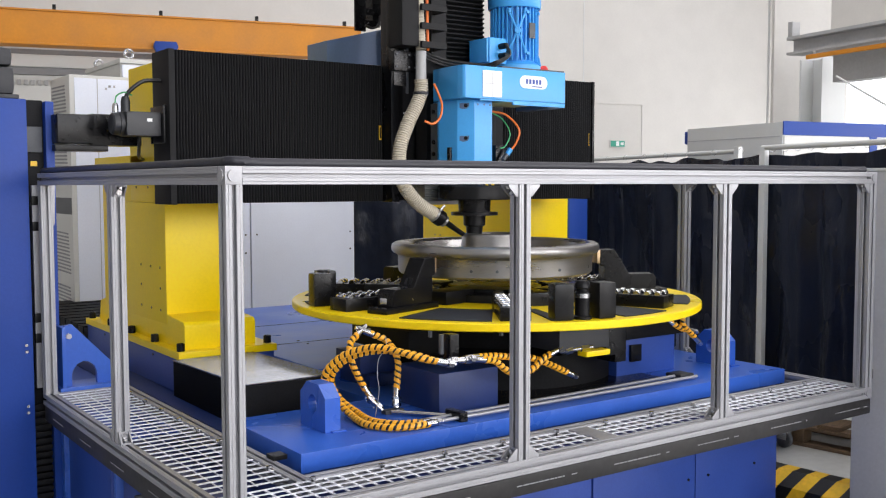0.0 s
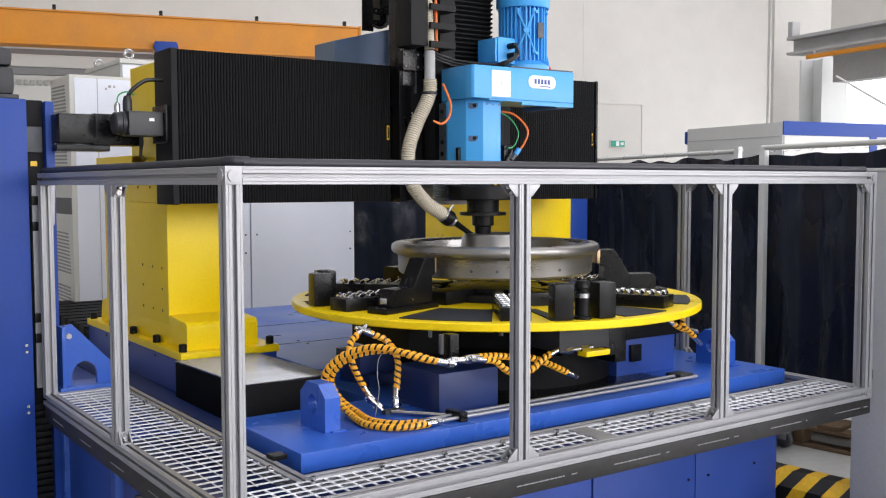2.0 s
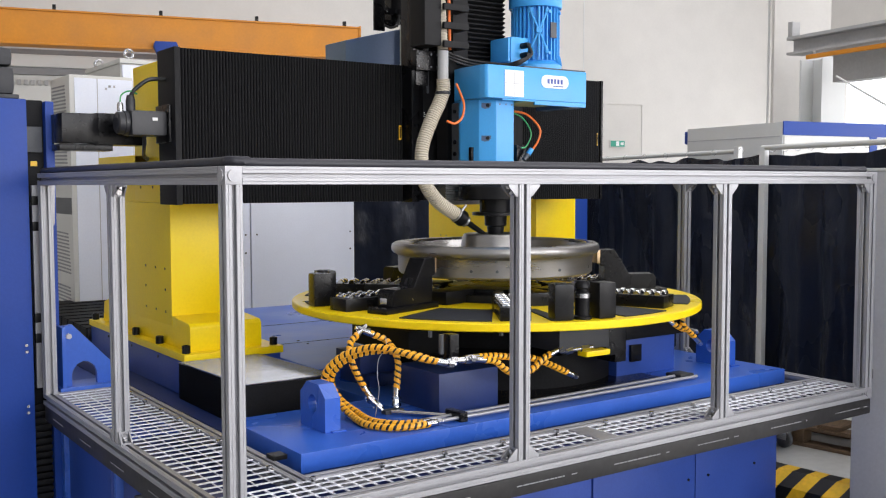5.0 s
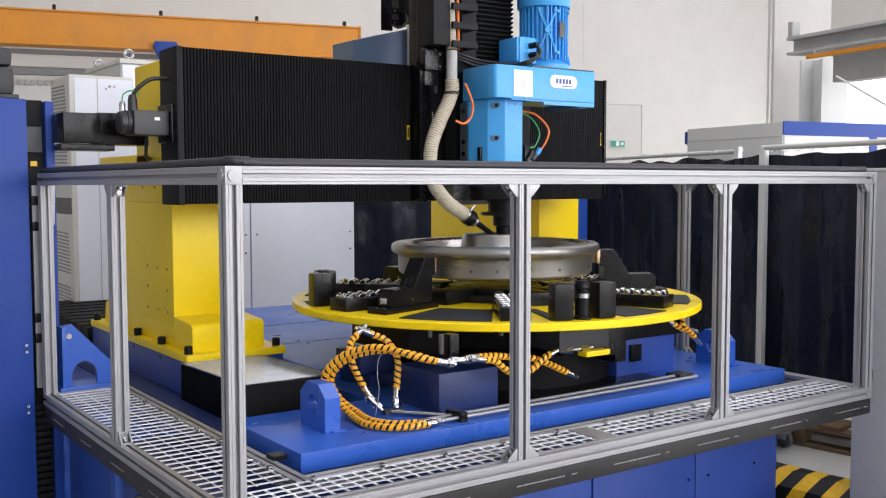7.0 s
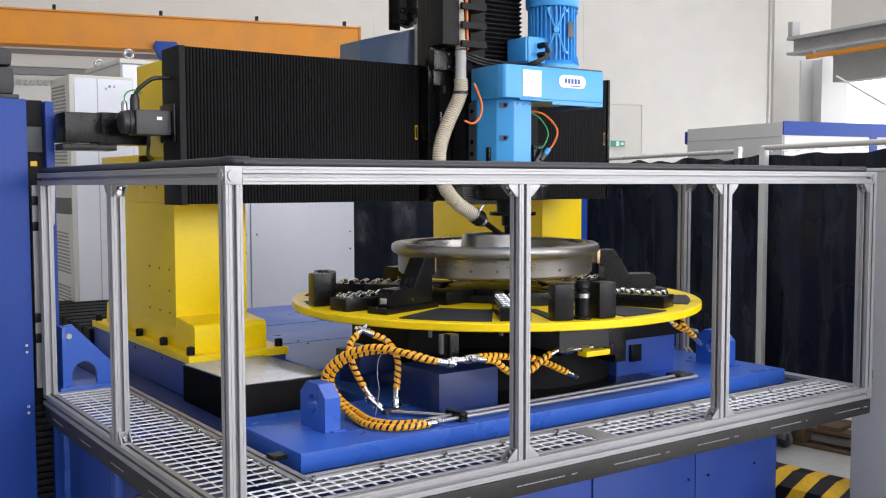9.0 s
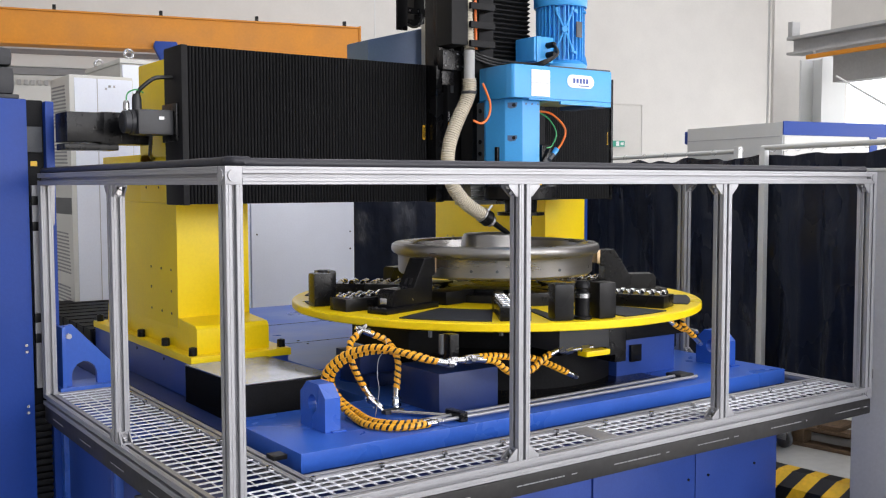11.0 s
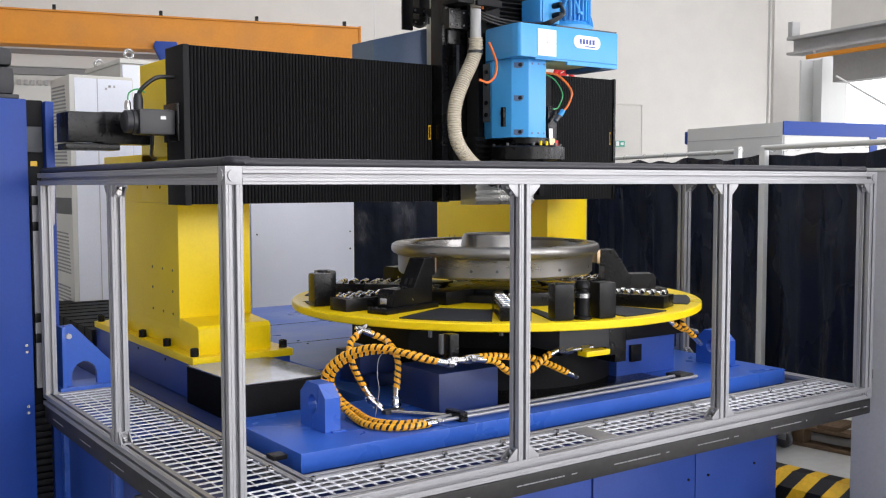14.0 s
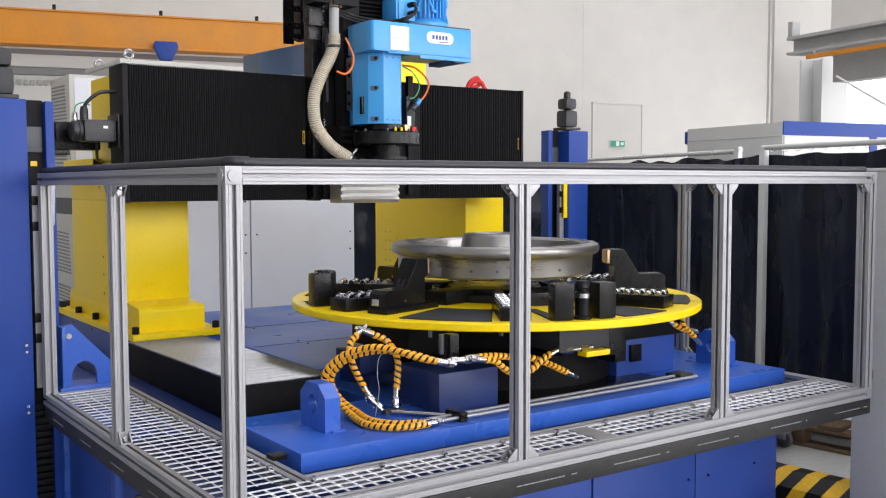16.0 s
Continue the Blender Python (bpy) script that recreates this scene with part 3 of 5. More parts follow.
# ---- machine bed ----
def bed():
    b = thing("machine_bed", "blue welded machine bed with flat base plate", "machine bed")
    cab = part("base_cabinet", box_bm(0.42, 0.45, -1.5, 2.74, 3.3, -0.87, 0.006), NAVY, b, "blue sheet metal base")
    for x in (1.02, 1.62, 2.2):
        part("panel", box_bm(x - 0.57, 0.438, -1.48, x + 0.0, 0.452, -0.88, 0.003), NAVY, cab)
    part("panel", box_bm(2.205, 0.438, -1.48, 2.735, 0.452, -0.88, 0.003), NAVY, cab)
    for x in (0.50, 0.98, 1.10, 1.58, 1.70, 2.16, 2.28, 2.58):
        for z in (-0.92, -1.05, -1.2):
            part("screw", lathe([(0.006, -0.004), (0.006, 0.002)], 8, (x, 0.438, z), "y"), BLACK, cab)
    # the ledge takes the same darkened blue as the pedestal blocks
    part("side_ledge", box_bm(0.405, 0.90, -1.0, 0.925, 3.95, -0.860, 0.02), DARKENED_BLUE, b)
    part("sub_base", box_bm(0.44, 0.42, -0.8695, 0.93, 0.88, -0.8505, 0.003), NAVY, b)
    part("sub_base", box_bm(0.931, 0.42, -0.8695, 2.6, 3.25, -0.8505, 0.003), NAVY, b)
    plate = [(0.377, 0.365), (2.68, 0.365), (2.68, 1.9), (0.93, 1.9), (0.93, 0.89), (0.377, 0.89)]
    part("base_plate", prism(plate, -0.850, -0.79, 0.003), BLUE, b, "thick blue base plate")
    deck = part("rear_deck", box_bm(0.93, 1.30, -0.789, 2.54, 3.3, -0.742, 0.003), DECK, b)
    for y in (1.95, 2.55):
        part("deck_seam", box_bm(0.95, y, -0.742, 2.5, y + 0.006, -0.7405, 0), BLACK, deck)
    for x in (1.2, 1.65, 2.1):
        for y in (1.9, 2.0, 2.5, 2.6):
            part("screw", lathe([(0.007, 0.003), (0.007, -0.001)], 8, (x, y, -0.742)), BLACK, deck)
    side = part("side_cabinet", box_bm(0.10, 1.30, -1.5, 0.40, 3.0, -0.90, 0.006), NAVY, b)
    # charcoal plate drawn for the dark inside of a rounded opening
    part("access_panel", box_bm(0.18, 1.290, -1.45, 0.34, 1.2995, -1.12, 0.012), CHAR, side)
    part("side_strip", box_bm(0.11, 1.285, -1.45, 0.14, 1.2995, -0.92, 0.004), BLUE, side)
    # lifting lugs
    for x0 in (0.55, 2.51):
        y0, y1, zb, zt = 0.535, 0.705, -0.79, -0.640
        mid = (y0 + y1) / 2
        pts = [(y0, zb), (y1, zb), (y1, zt - 0.04), (y1 - 0.045, zt), (y0 + 0.045, zt), (y0, zt - 0.04)]
        bm = bmesh.new()
        hole = [(mid + 0.030 * math.cos(2 * math.pi * k / 16), -0.708 + 0.030 * math.sin(2 * math.pi * k / 16)) for k in range(16)]
        rings = []
        for x in (x0, x0 + 0.055):
            rings.append(([bm.verts.new((x, a, c)) for a, c in pts], [bm.verts.new((x, a, c)) for a, c in hole]))
        for out, inn in rings:
            es = [bm.edges.new((out[i], out[(i + 1) % 6])) for i in range(6)] + [bm.edges.new((inn[i], inn[(i + 1) % 16])) for i in range(16)]
            bmesh.ops.triangle_fill(bm, use_beauty=True, edges=es)
        for ring in (0, 1):
            n = len(rings[0][ring])
            for i in range(n):
                bm.faces.new((rings[0][ring][i], rings[0][ring][(i + 1) % n], rings[1][ring][(i + 1) % n], rings[1][ring][i]))
        bmesh.ops.recalc_face_normals(bm, faces=bm.faces[:])
        lug = part("lifting_lug", bm, BLUE, b, smooth=False)
        part("weld", box_bm(x0 + 0.02, y0 - 0.014, -0.79, x0 + 0.07, y0 + 0.004, -0.784, 0.003), BLUE, lug)


bed()


def couplings():
    """Steel unions that join the hose ends."""
    for name, p, q, r in (("union", (0.965, 0.45, -0.590), (1.075, 0.44, -0.590), 0.011), ("union", (0.79, 0.675, -0.725), (0.835, 0.655, -0.775), 0.011), ("union", (0.902, 0.665, -0.735), (0.895, 0.655, -0.775), 0.011),
                          ("union", (1.455, 0.43, -0.602), (1.60, 0.42, -0.598), 0.009)):
        u = thing("hose_union", "bright steel screwed hose union", "fitting", "hose unions")
        p, q = Vector(p), Vector(q)
        part("pipe", rod(p, q, r), STEEL, u)
        part("hex_nut", rod(p.lerp(q, 0.12), p.lerp(q, 0.34), r * 1.5, 6), STEEL, u, smooth=False)
        part("hex_nut", rod(p.lerp(q, 0.62), p.lerp(q, 0.86), r * 1.5, 6), STEEL, u, smooth=False)
    m = thing("manifold", "small steel hydraulic manifold on the base plate", "manifold")
    part("manifold_block", box_bm(0.84, 0.635, -0.79, 0.915, 0.668, -0.776, 0.004), CHAR, m)
    part("pipe", rod((0.86, 0.63, -0.78), (0.98, 0.475, -0.778), 0.008), STEEL, m)


couplings()


def sensor_wire():
    w = thing("sensor_wire", "thin grey sensor wire hanging under the turntable", "wire")
    part("wire", tube(spline([(0.817, 0.60, -0.508), (0.819, 0.60, -0.55), (0.790, 0.60, -0.585), (0.785, 0.60, -0.64), (0.797, 0.61, -0.695), (0.80, 0.64, -0.789)], 8), 0.0014, 6), GIRDER, w)


sensor_wire()


def pedestal():
    """What carries the turntable."""
    p = thing("turntable_pedestal", "dark turntable pedestal with blue bearing blocks", "pedestal")
    part("core", lathe([(0.50, -0.79), (0.50, -0.66), (0.40, -0.64), (0.40, -0.507)], 48, (1.688, 1.11, 0)), SKIRT, p)
    part("cross_beam", box_bm(1.12, 0.92, -0.655, 2.35, 1.35, -0.56, 0.006), SKIRT, p)
    part("bearing_block", box_bm(0.992, 0.535, -0.79, 1.250, 0.80, -0.650, 0.005), DARKENED_BLUE, p)
    # black sheet added where the base plate lies dark in shade
    part("oil_tray", box_bm(1.252, 0.515, -0.79, 2.095, 0.79, -0.784, 0.002), BLACK, p)
    part("rear_bracket", box_bm(1.80, 0.50, -0.69, 1.86, 0.60, -0.508, 0.005), BLACK, p)
    # thin black box drawn for an inset in the right block's front
    part("rear_stand", box_bm(2.02, 0.625, -0.73, 2.08, 0.639, -0.66, 0.004), BLACK, p)
    part("bearing_block", box_bm(1.95, 0.64, -0.79, 2.295, 0.92, -0.635, 0.005), NAVY, p)
    part("spacer", box_bm(1.955, 0.615, -0.634, 2.32, 0.95, -0.508, 0.005), BLACK, p)
    part("bearing_block", box_bm(1.01, 1.10, -0.742, 1.25, 1.29, -0.660, 0.005), DARKENED_BLUE, p)
    part("block_foot", box_bm(1.03, 1.06, -0.789, 1.25, 1.29, -0.743, 0.004), DARKENED_BLUE, p)
    part("valve_box", box_bm(1.44, 0.42, -0.605, 1.688, 0.66, -0.508, 0.005), DARK, p)
    part("motor_box", box_bm(1.69, 0.44, -0.645, 1.79, 0.66, -0.508, 0.005), BLACK, p)
    part("hanger", box_bm(1.004, 0.485, -0.612, 1.040, 0.53, -0.508, 0.004), BLACK, p)
    part("yellow_clip", box_bm(1.545, 0.39, -0.628, 1.665, 0.44, -0.607, 0.005), YELLOW, p)
    part("threaded_rod", rod((0.984, 0.51, -0.575), (0.984, 0.51, -0.508), 0.009), CHAR, p)
    for x, y in ((1.00, 0.60), (1.22, 0.48), (0.86, 0.78)):
        part("hex_screw", lathe([(0.008, -0.530), (0.008, -0.508)], 6, (x, y, 0)), CHAR, p)
    rails = thing("linear_rail", "long bright steel rod pair along the base plate", "rail")
    part("rod", rod((0.90, 0.415, -0.776), (2.19, 0.428, -0.776), 0.0065), ALU, rails)
    part("rod", rod((0.86, 0.455, -0.776), (2.18, 0.485, -0.776), 0.0065), ALU, rails)
    part("end_cap", box_bm(2.12, 0.45, -0.79, 2.20, 0.53, -0.768, 0.004), DARK, rails)
    part("clamp", box_bm(0.985, 0.40, -0.79, 1.015, 0.49, -0.758, 0.004), BLACK, rails)


pedestal()

# ---- turntable and wheel ----
CX, CZ = 1.688, 1.11
TOP, UNDER, RT = -0.477, -0.5065, 0.861


def turned(bm, angle):
    bm.transform(Matrix.Translation((CX, CZ, 0)) @ Matrix.Rotation(radians(angle), 4, "Z"))
    return bm


def sector(a0, a1, r0, r1, z0, z1, n=10):
    """Ring sector, angles in degrees."""
    pts = [(r1 * math.cos(radians(a0 + (a1 - a0) * k / n)), r1 * math.sin(radians(a0 + (a1 - a0) * k / n))) for k in range(n + 1)]
    pts += [(r0 * math.cos(radians(a1 + (a0 - a1) * k / n)), r0 * math.sin(radians(a1 + (a0 - a1) * k / n))) for k in range(n + 1)]
    return prism(pts, z0, z1, 0)


def turntable():
    t = thing("turntable", "round yellow turntable with black mats", "turntable")
    part("disc", lathe([(0.0, UNDER), (RT - 0.004, UNDER), (RT, UNDER + 0.004), (RT, TOP - 0.004), (RT - 0.004, TOP), (0.0, TOP)], 160, (CX, CZ, 0)), YELLOW, t)
    for a0, a1 in ((-153, -129), (-114, -110), (-93, -76), (-59, -36), (-13, -4), (160, 172), (5, 40), (50, 70), (90, 110), (120, 145)):
        part("mat", turned(sector(a0, a1, 0.50, 0.815, TOP, TOP + 0.004), 0), PAD, t, smooth=False)
    part("hub_plate", lathe([(0.0, TOP), (0.28, TOP), (0.28, TOP + 0.03), (0.20, TOP + 0.032), (0.20, -0.43), (0.0, -0.43)], 64, (CX, CZ, 0)), BLACK, t)
    for k in range(8):
        a = radians(k * 45 + 10)
        part("locating_pin", lathe([(0.022, TOP), (0.022, -0.435), (0.018, -0.43)], 16, (CX + 0.25 * math.cos(a), CZ + 0.25 * math.sin(a), 0)), STEEL, t)
    for a, r0, r1 in ((-176, 0.50, 0.80), (-123, 0.46, 0.80), (-68, 0.50, 0.775), (-6, 0.33, 0.66), (136, 0.39, 0.70), (60, 0.4, 0.7)):
        rb = part("roller_block", turned(box_bm(r0, -0.055, TOP, r1, 0.055, TOP + 0.048, 0.003), a), BLACK, t, "black block with bright steel rollers")
        n = 6
        for k in range(n):
            for s in (-0.026, 0.026):
                x = r0 + 0.03 + (r1 - r0 - 0.06) * k / (n - 1)
                bm = lathe([(0.0, -0.02), (0.011, -0.02), (0.013, -0.016), (0.013, 0.016), (0.011, 0.02), (0.0, 0.02)], 14, (x, s, TOP + 0.052), "y")
                part("roller", turned(bm, a), CHROME, rb)
    groups = [[(Vector((0.785 * math.cos(radians(q - 105)), 0.785 * math.sin(radians(q - 105)))), q - 105) for q in (-6.0, 0.0, 6.0)],
              [(Vector(q), 172) for q in ((-0.775, 0.130), (-0.736, 0.182), (-0.695, 0.235))]]
    for row in groups:
        for k, (q, a) in enumerate(row):
            at = Matrix.Translation((CX + q.x, CZ + q.y, 0)) @ Matrix.Rotation(radians(a), 4, "Z")
            if k == 1:
                r, h = 0.027, 0.136
                bm = lathe([(0.034, TOP), (0.034, TOP + 0.01), (r, TOP + 0.014), (r, TOP + 0.095), (0.022, TOP + 0.099), (0.022, TOP + 0.108), (r, TOP + 0.111), (r, TOP + h - 0.01), (0.02, TOP + h)], 24)
                bm.transform(at)
                post = part("clamp_cylinder", bm, BLACK, t, "small black clamping cylinder with steel collar")
                bm = lathe([(r + 0.001, TOP + 0.076), (r + 0.001, TOP + 0.092)], 24)
                bm.transform(at)
                part("collar", bm, STEEL, post)
            else:
                r = 0.037
                bm = box_bm(-r, -r, TOP, r, r, TOP + 0.130, 0.013)
                bm.transform(at)
                part("clamp_post", bm, BLACK, t)
    for a in (-163, -25, 97):
        part("jaw_guide", turned(box_bm(0.455, -0.044, TOP + 0.0, 0.765, 0.050, TOP + 0.022, 0.002), a), BLACK, t)
    for a in (-165, -100, -72, -20, 40, 120):
        part("support_block", turned(box_bm(0.22, -0.06, TOP, 0.40, 0.06, -0.425, 0.004), a), BLACK, t)
    return t


turntable()


def jaw(angle):
    """Stepped clamping jaw that slides on the table; its x points outwards."""
    j = thing("clamping_jaw", "black stepped steel clamping jaw on the turntable", "clamping jaw", "clamping jaws", at=(0, 0, 0))
    b = TOP + 0.0225
    low, high, heel = b + 0.064, b + 0.171, 0.592
    part("jaw_body", prism([(0.480, b), (0.715, b), (0.715, low - 0.014), (0.698, low), (heel, low), (0.524, high), (0.462, high), (0.462, b + 0.108), (0.480, b + 0.100)], -0.038, 0.038, 0.002, "y"), BLACK, j, smooth=False)
    part("jaw_pad", box_bm(0.4475, -0.034, b + 0.112, 0.4615, 0.034, high - 0.002, 0.002), BRASS, j, "worn brass contact pad")
    d, n = Vector((0.524 - heel, high - low)).normalized(), Vector((high - low, heel - 0.524)).normalized()
    for s0 in (-0.017, 0.006):
        q = [Vector((heel, low)) + d * u + n * v for u, v in ((0.012, 0.0007), (0.038, 0.0007), (0.038, -0.004), (0.012, -0.004))]
        part("screw_slot", prism([(v.x, v.y) for v in q], s0, s0 + 0.011, 0, "y"), RUBBER, j, smooth=False)
    part("spring_clip", box_bm(0.7135, -0.024, b + 0.008, 0.7175, 0.010, b + 0.032, 0.001), STEEL, j, "small bright steel clip")
    for z in (0.020,):
        part("side_screw", lathe([(0.0, 0.0395), (0.004, 0.0395), (0.004, 0.037)], 10, (0.60, 0, b + z), "y"), STEEL, j)
    return j


JAWS = [(jaw(a), a) for a in (-163, -25, 97)]


def wheel():
    prof = [(0.062, -0.405), (0.115, -0.405), (0.122, -0.40), (0.122, -0.385), (0.15, -0.372), (0.30, -0.346), (0.345, -0.348), (0.352, -0.370), (0.403, -0.372), (0.412, -0.364), (0.414, -0.306), (0.417, -0.295),
            (0.425, -0.289), (0.436, -0.285), (0.442, -0.274), (0.4425, -0.262), (0.438, -0.250), (0.428, -0.244), (0.405, -0.243), (0.378, -0.246), (0.368, -0.254), (0.358, -0.318), (0.32, -0.338), (0.18, -0.318), (0.150, -0.300),
            (0.139, -0.222), (0.132, -0.211), (0.122, -0.208), (0.085, -0.208), (0.078, -0.214), (0.076, -0.22), (0.062, -0.405)]
    w = thing("railway_wheel", "bare machined steel railway wheel lying flange up", "wheel")
    part("wheel_disc", lathe(prof, 128, (CX, CZ, 0)), CAST, w)
    for a in (-127, -141, -90, -60):
        bm = lathe([(0.0, 0.4148), (0.006, 0.4148), (0.006, 0.410)], 12, (0, 0, 0), "x")
        bm.transform(Matrix.Translation((CX, CZ, -0.338)) @ Matrix.Rotation(radians(a), 4, "Z"))
        part("punch_mark", bm, CHAR, w)


wheel()


# ---- hydraulic hoses ----
def spiral_hose(points, radius=0.0122, turns_per_m=46):
    """Black hose in an orange spiral wrap, with crimped steel ends."""
    h = thing("hydraulic_hose", "black hydraulic hose in orange spiral wrap", "hose", "hydraulic hoses")
    line = spline(points, 16)
    fine = resample(line, 0.004)
    part("hose", tube(fine, radius * 0.72, 10), RUBBER, h)
    # flat helical band
    bm = bmesh.new()
    up, prev, s = Vector((0, 0.2, 1)), None, 0.0
    pts = resample(line, 0.0022)
    rows = []
    for i, q in enumerate(pts):
        d = (pts[min(i + 1, len(pts) - 1)] - pts[max(i - 1, 0)]).normalized()
        side = d.cross(up).normalized()
        up = side.cross(d).normalized()
        a = 2 * math.pi * turns_per_m * s
        s += 0.0022
        wv = 0.0074
        n = math.cos(a) * side + math.sin(a) * up
        rows.append([bm.verts.new(q + n * r + d * o) for r, o in ((radius * 0.8, -wv), (radius, -wv * 0.8), (radius, wv * 0.8), (radius * 0.8, wv))])
    for a, b in zip(rows, rows[1:]):
        for k in range(3):
            bm.faces.new((a[k], a[k + 1], b[k + 1], b[k]))
    bmesh.ops.recalc_face_normals(bm, faces=bm.faces[:])
    part("spiral_wrap", bm, ORANGE_HOSE, h, "orange plastic spiral wrap")
    for i, j in ((0, 14), (-1, -15)):
        q, d = pts[i], (pts[i] - pts[j]).normalized()
        fit_ob = part("end_fitting", tube([q - d * 0.01, q + d * 0.03, q + d * 0.034, q + d * 0.06], [radius * 0.95, radius * 0.95, radius * 0.6, radius * 0.6], 12), STEEL, h)
        part("hex_nut", tube([q + d * 0.036, q + d * 0.052], radius * 0.95, 6), STEEL, fit_ob, smooth=False)
    return h


H1 = [(0.935, 0.455, -0.588), (0.875, 0.485, -0.573), (0.80, 0.56, -0.545), (0.745, 0.61, -0.545), (0.683, 0.67, -0.578), (0.645, 0.71, -0.645), (0.685, 0.71, -0.725), (0.705, 0.64, -0.770), (0.690, 0.52, -0.776), (0.73, 0.435, -0.776), (0.80, 0.405, -0.776), (0.86, 0.405, -0.776)]
H2 = [(0.94, 0.49, -0.590), (0.87, 0.54, -0.566), (0.79, 0.61, -0.558), (0.72, 0.69, -0.590), (0.685, 0.74, -0.660), (0.715, 0.73, -0.735), (0.74, 0.65, -0.772), (0.73, 0.55, -0.776), (0.77, 0.465, -0.776), (0.85, 0.435, -0.776)]
H3 = [(0.795, 0.75, -0.522), (0.755, 0.73, -0.548), (0.742, 0.70, -0.600), (0.765, 0.69, -0.66), (0.785, 0.68, -0.700)]
H4 = [(0.85, 0.75, -0.522), (0.905, 0.73, -0.552), (0.922, 0.69, -0.61), (0.915, 0.68, -0.68), (0.905, 0.67, -0.715)]
H5 = [(1.10, 0.45, -0.588), (1.17, 0.45, -0.592), (1.242, 0.45, -0.603), (1.32, 0.45, -0.612), (1.40, 0.45, -0.640), (1.50, 0.45, -0.685)]
H6 = [(1.10, 0.43, -0.594), (1.154, 0.43, -0.606), (1.20, 0.43, -0.640), (1.255, 0.43, -0.662), (1.319, 0.43, -0.652), (1.37, 0.43, -0.620), (1.41, 0.43, -0.605)]
H7 = [(2.30, 0.60, -0.535), (2.30, 0.60, -0.59), (2.33, 0.60, -0.620), (2.375, 0.60, -0.655)]
H8 = [(2.25, 0.62, -0.585), (2.30, 0.61, -0.612), (2.35, 0.61, -0.625)]
for pts in (H1, H2, H3, H4, H5, H6, H7, H8):
    spiral_hose(pts)


# ---- gantry ----
def gantry():
    g = thing("gantry", "yellow portal gantry with black bellows crossbeam", "gantry")
    for side, x0, x1, y0, y1 in (("left", 0.538, 0.860, 1.927, 2.81), ("right", 2.545, 2.830, 1.90, 2.92)):
        f0, f1 = (0.494, 0.932) if side == "left" else (2.53, 2.93)
        col = part("column", box_bm(x0, y0, -0.60, x1, y1, -0.078, 0.005), YELLOW, g)
        back = 0.11 if side == "left" else 0.035
        step = [(1.725, -0.685), (1.725, -0.585), (1.740, -0.570), (y0 - 0.03, -0.560), (y0 + 0.05, -0.55), (y1 - 0.05, -0.55), (y1 + back - 0.02, -0.585), (y1 + back, -0.685)]
        part("column_foot", prism(step, x0 + 0.002, x1 - 0.004, 0.004, "x"), YELLOW, g)
        base = part("foot_plate", box_bm(f0, 1.672, -0.715, f1, 3.01, -0.685, 0.003), YELLOW, g)
        for k in range(5):
            y = 1.716 + k * 0.315
            for x in (f0 + 0.025, f1 - 0.025):
                part("socket_screw", lathe([(0.017, -0.685), (0.017, -0.655), (0.014, -0.652), (0.009, -0.652), (0.009, -0.665), (0.0, -0.665)], 16, (x, y, 0)), BLACK, base)
        low = -0.857 if side == "left" else -0.785
        sad = part("saddle", box_bm(f0 + 0.006, 1.68, low, f1 - 0.01, 3.0, -0.716, 0.003), NAVY, g, "blue saddle on the bed rails")
        for y in (1.71, 2.0, 2.35, 2.7):
            part("screw", lathe([(0.006, f0 + 0.003), (0.006, f0 + 0.008)], 8, (0, y, -0.735), "x"), BLACK, sad)
        ys, zs = ((2.00, 2.12, 2.25), (-0.36, -0.45, -0.545)) if side == "left" else ((2.735, 2.79), (-0.309, -0.370, -0.432, -0.498, -0.560))
        # holes are flat discs: black on the left, brass for light-catching ones on the right
        for y in ys:
            for z in zs:
                if side == "left" and (y, z) == (2.12, -0.45):
                    continue
                part("threaded_hole", lathe([(0.006, -0.0012), (0.006, 0.0)], 8, (x0, y, z), "x"), BLACK if side == "left" else BRASS, col)
        if side == "left":
            part("cover_plate", box_bm(x0 - 0.004, 1.995, -0.070, x0 - 0.0002, 2.36, 0.018, 0.001), YELLOW, col)
            for y in (1.98, 2.12, 2.28):
                part("cover_screw", lathe([(0.006, -0.0060), (0.006, -0.0042)], 8, (x0, y, -0.01), "x"), BLACK, col)
        part("rib", box_bm(x0 + 0.02, 1.95, -0.10, x0 + 0.05, y1 - 0.05, -0.06, 0.004), YELLOW, g)
    # crossbeam
    part("beam", box_bm(0.462, 1.60, -0.075, 2.689, 1.755, 0.515, 0.005), DARK, g)
    part("beam_top", box_bm(0.47, 1.64, 0.515, 2.68, 1.75, 0.519, 0.001), CREAM, g)
    part("end_plate", box_bm(0.436, 1.565, -0.078, 0.462, 1.755, 0.530, 0.005), BELLOWS, g)
    part("end_plate", box_bm(2.690, 1.562, -0.078, 2.704, 1.76, 0.530, 0.003), BLACK, g)
    part("backing", box_bm(0.462, 1.585, -0.070, 2.690, 1.600, 0.522, 0.0), BELLOWS, g)
    part("beam_end_box", box_bm(0.470, 1.757, 0.06, 2.60, 2.16, 0.505, 0.004), YELLOW, g)
    part("column_head", box_bm(0.538, 1.99, -0.0775, 0.86, 2.81, 0.0195, 0.003), YELLOW, g)
    part("lower_shelf", box_bm(0.47, 1.99, 0.02, 0.86, 2.70, 0.13, 0.004), YELLOW, g)
    # drive motor with its cable
    mot = part("servo_motor", box_bm(0.287, 1.62, 0.190, 0.424, 1.735, 0.285, 0.012), DARK, g, "dark grey servo motor")
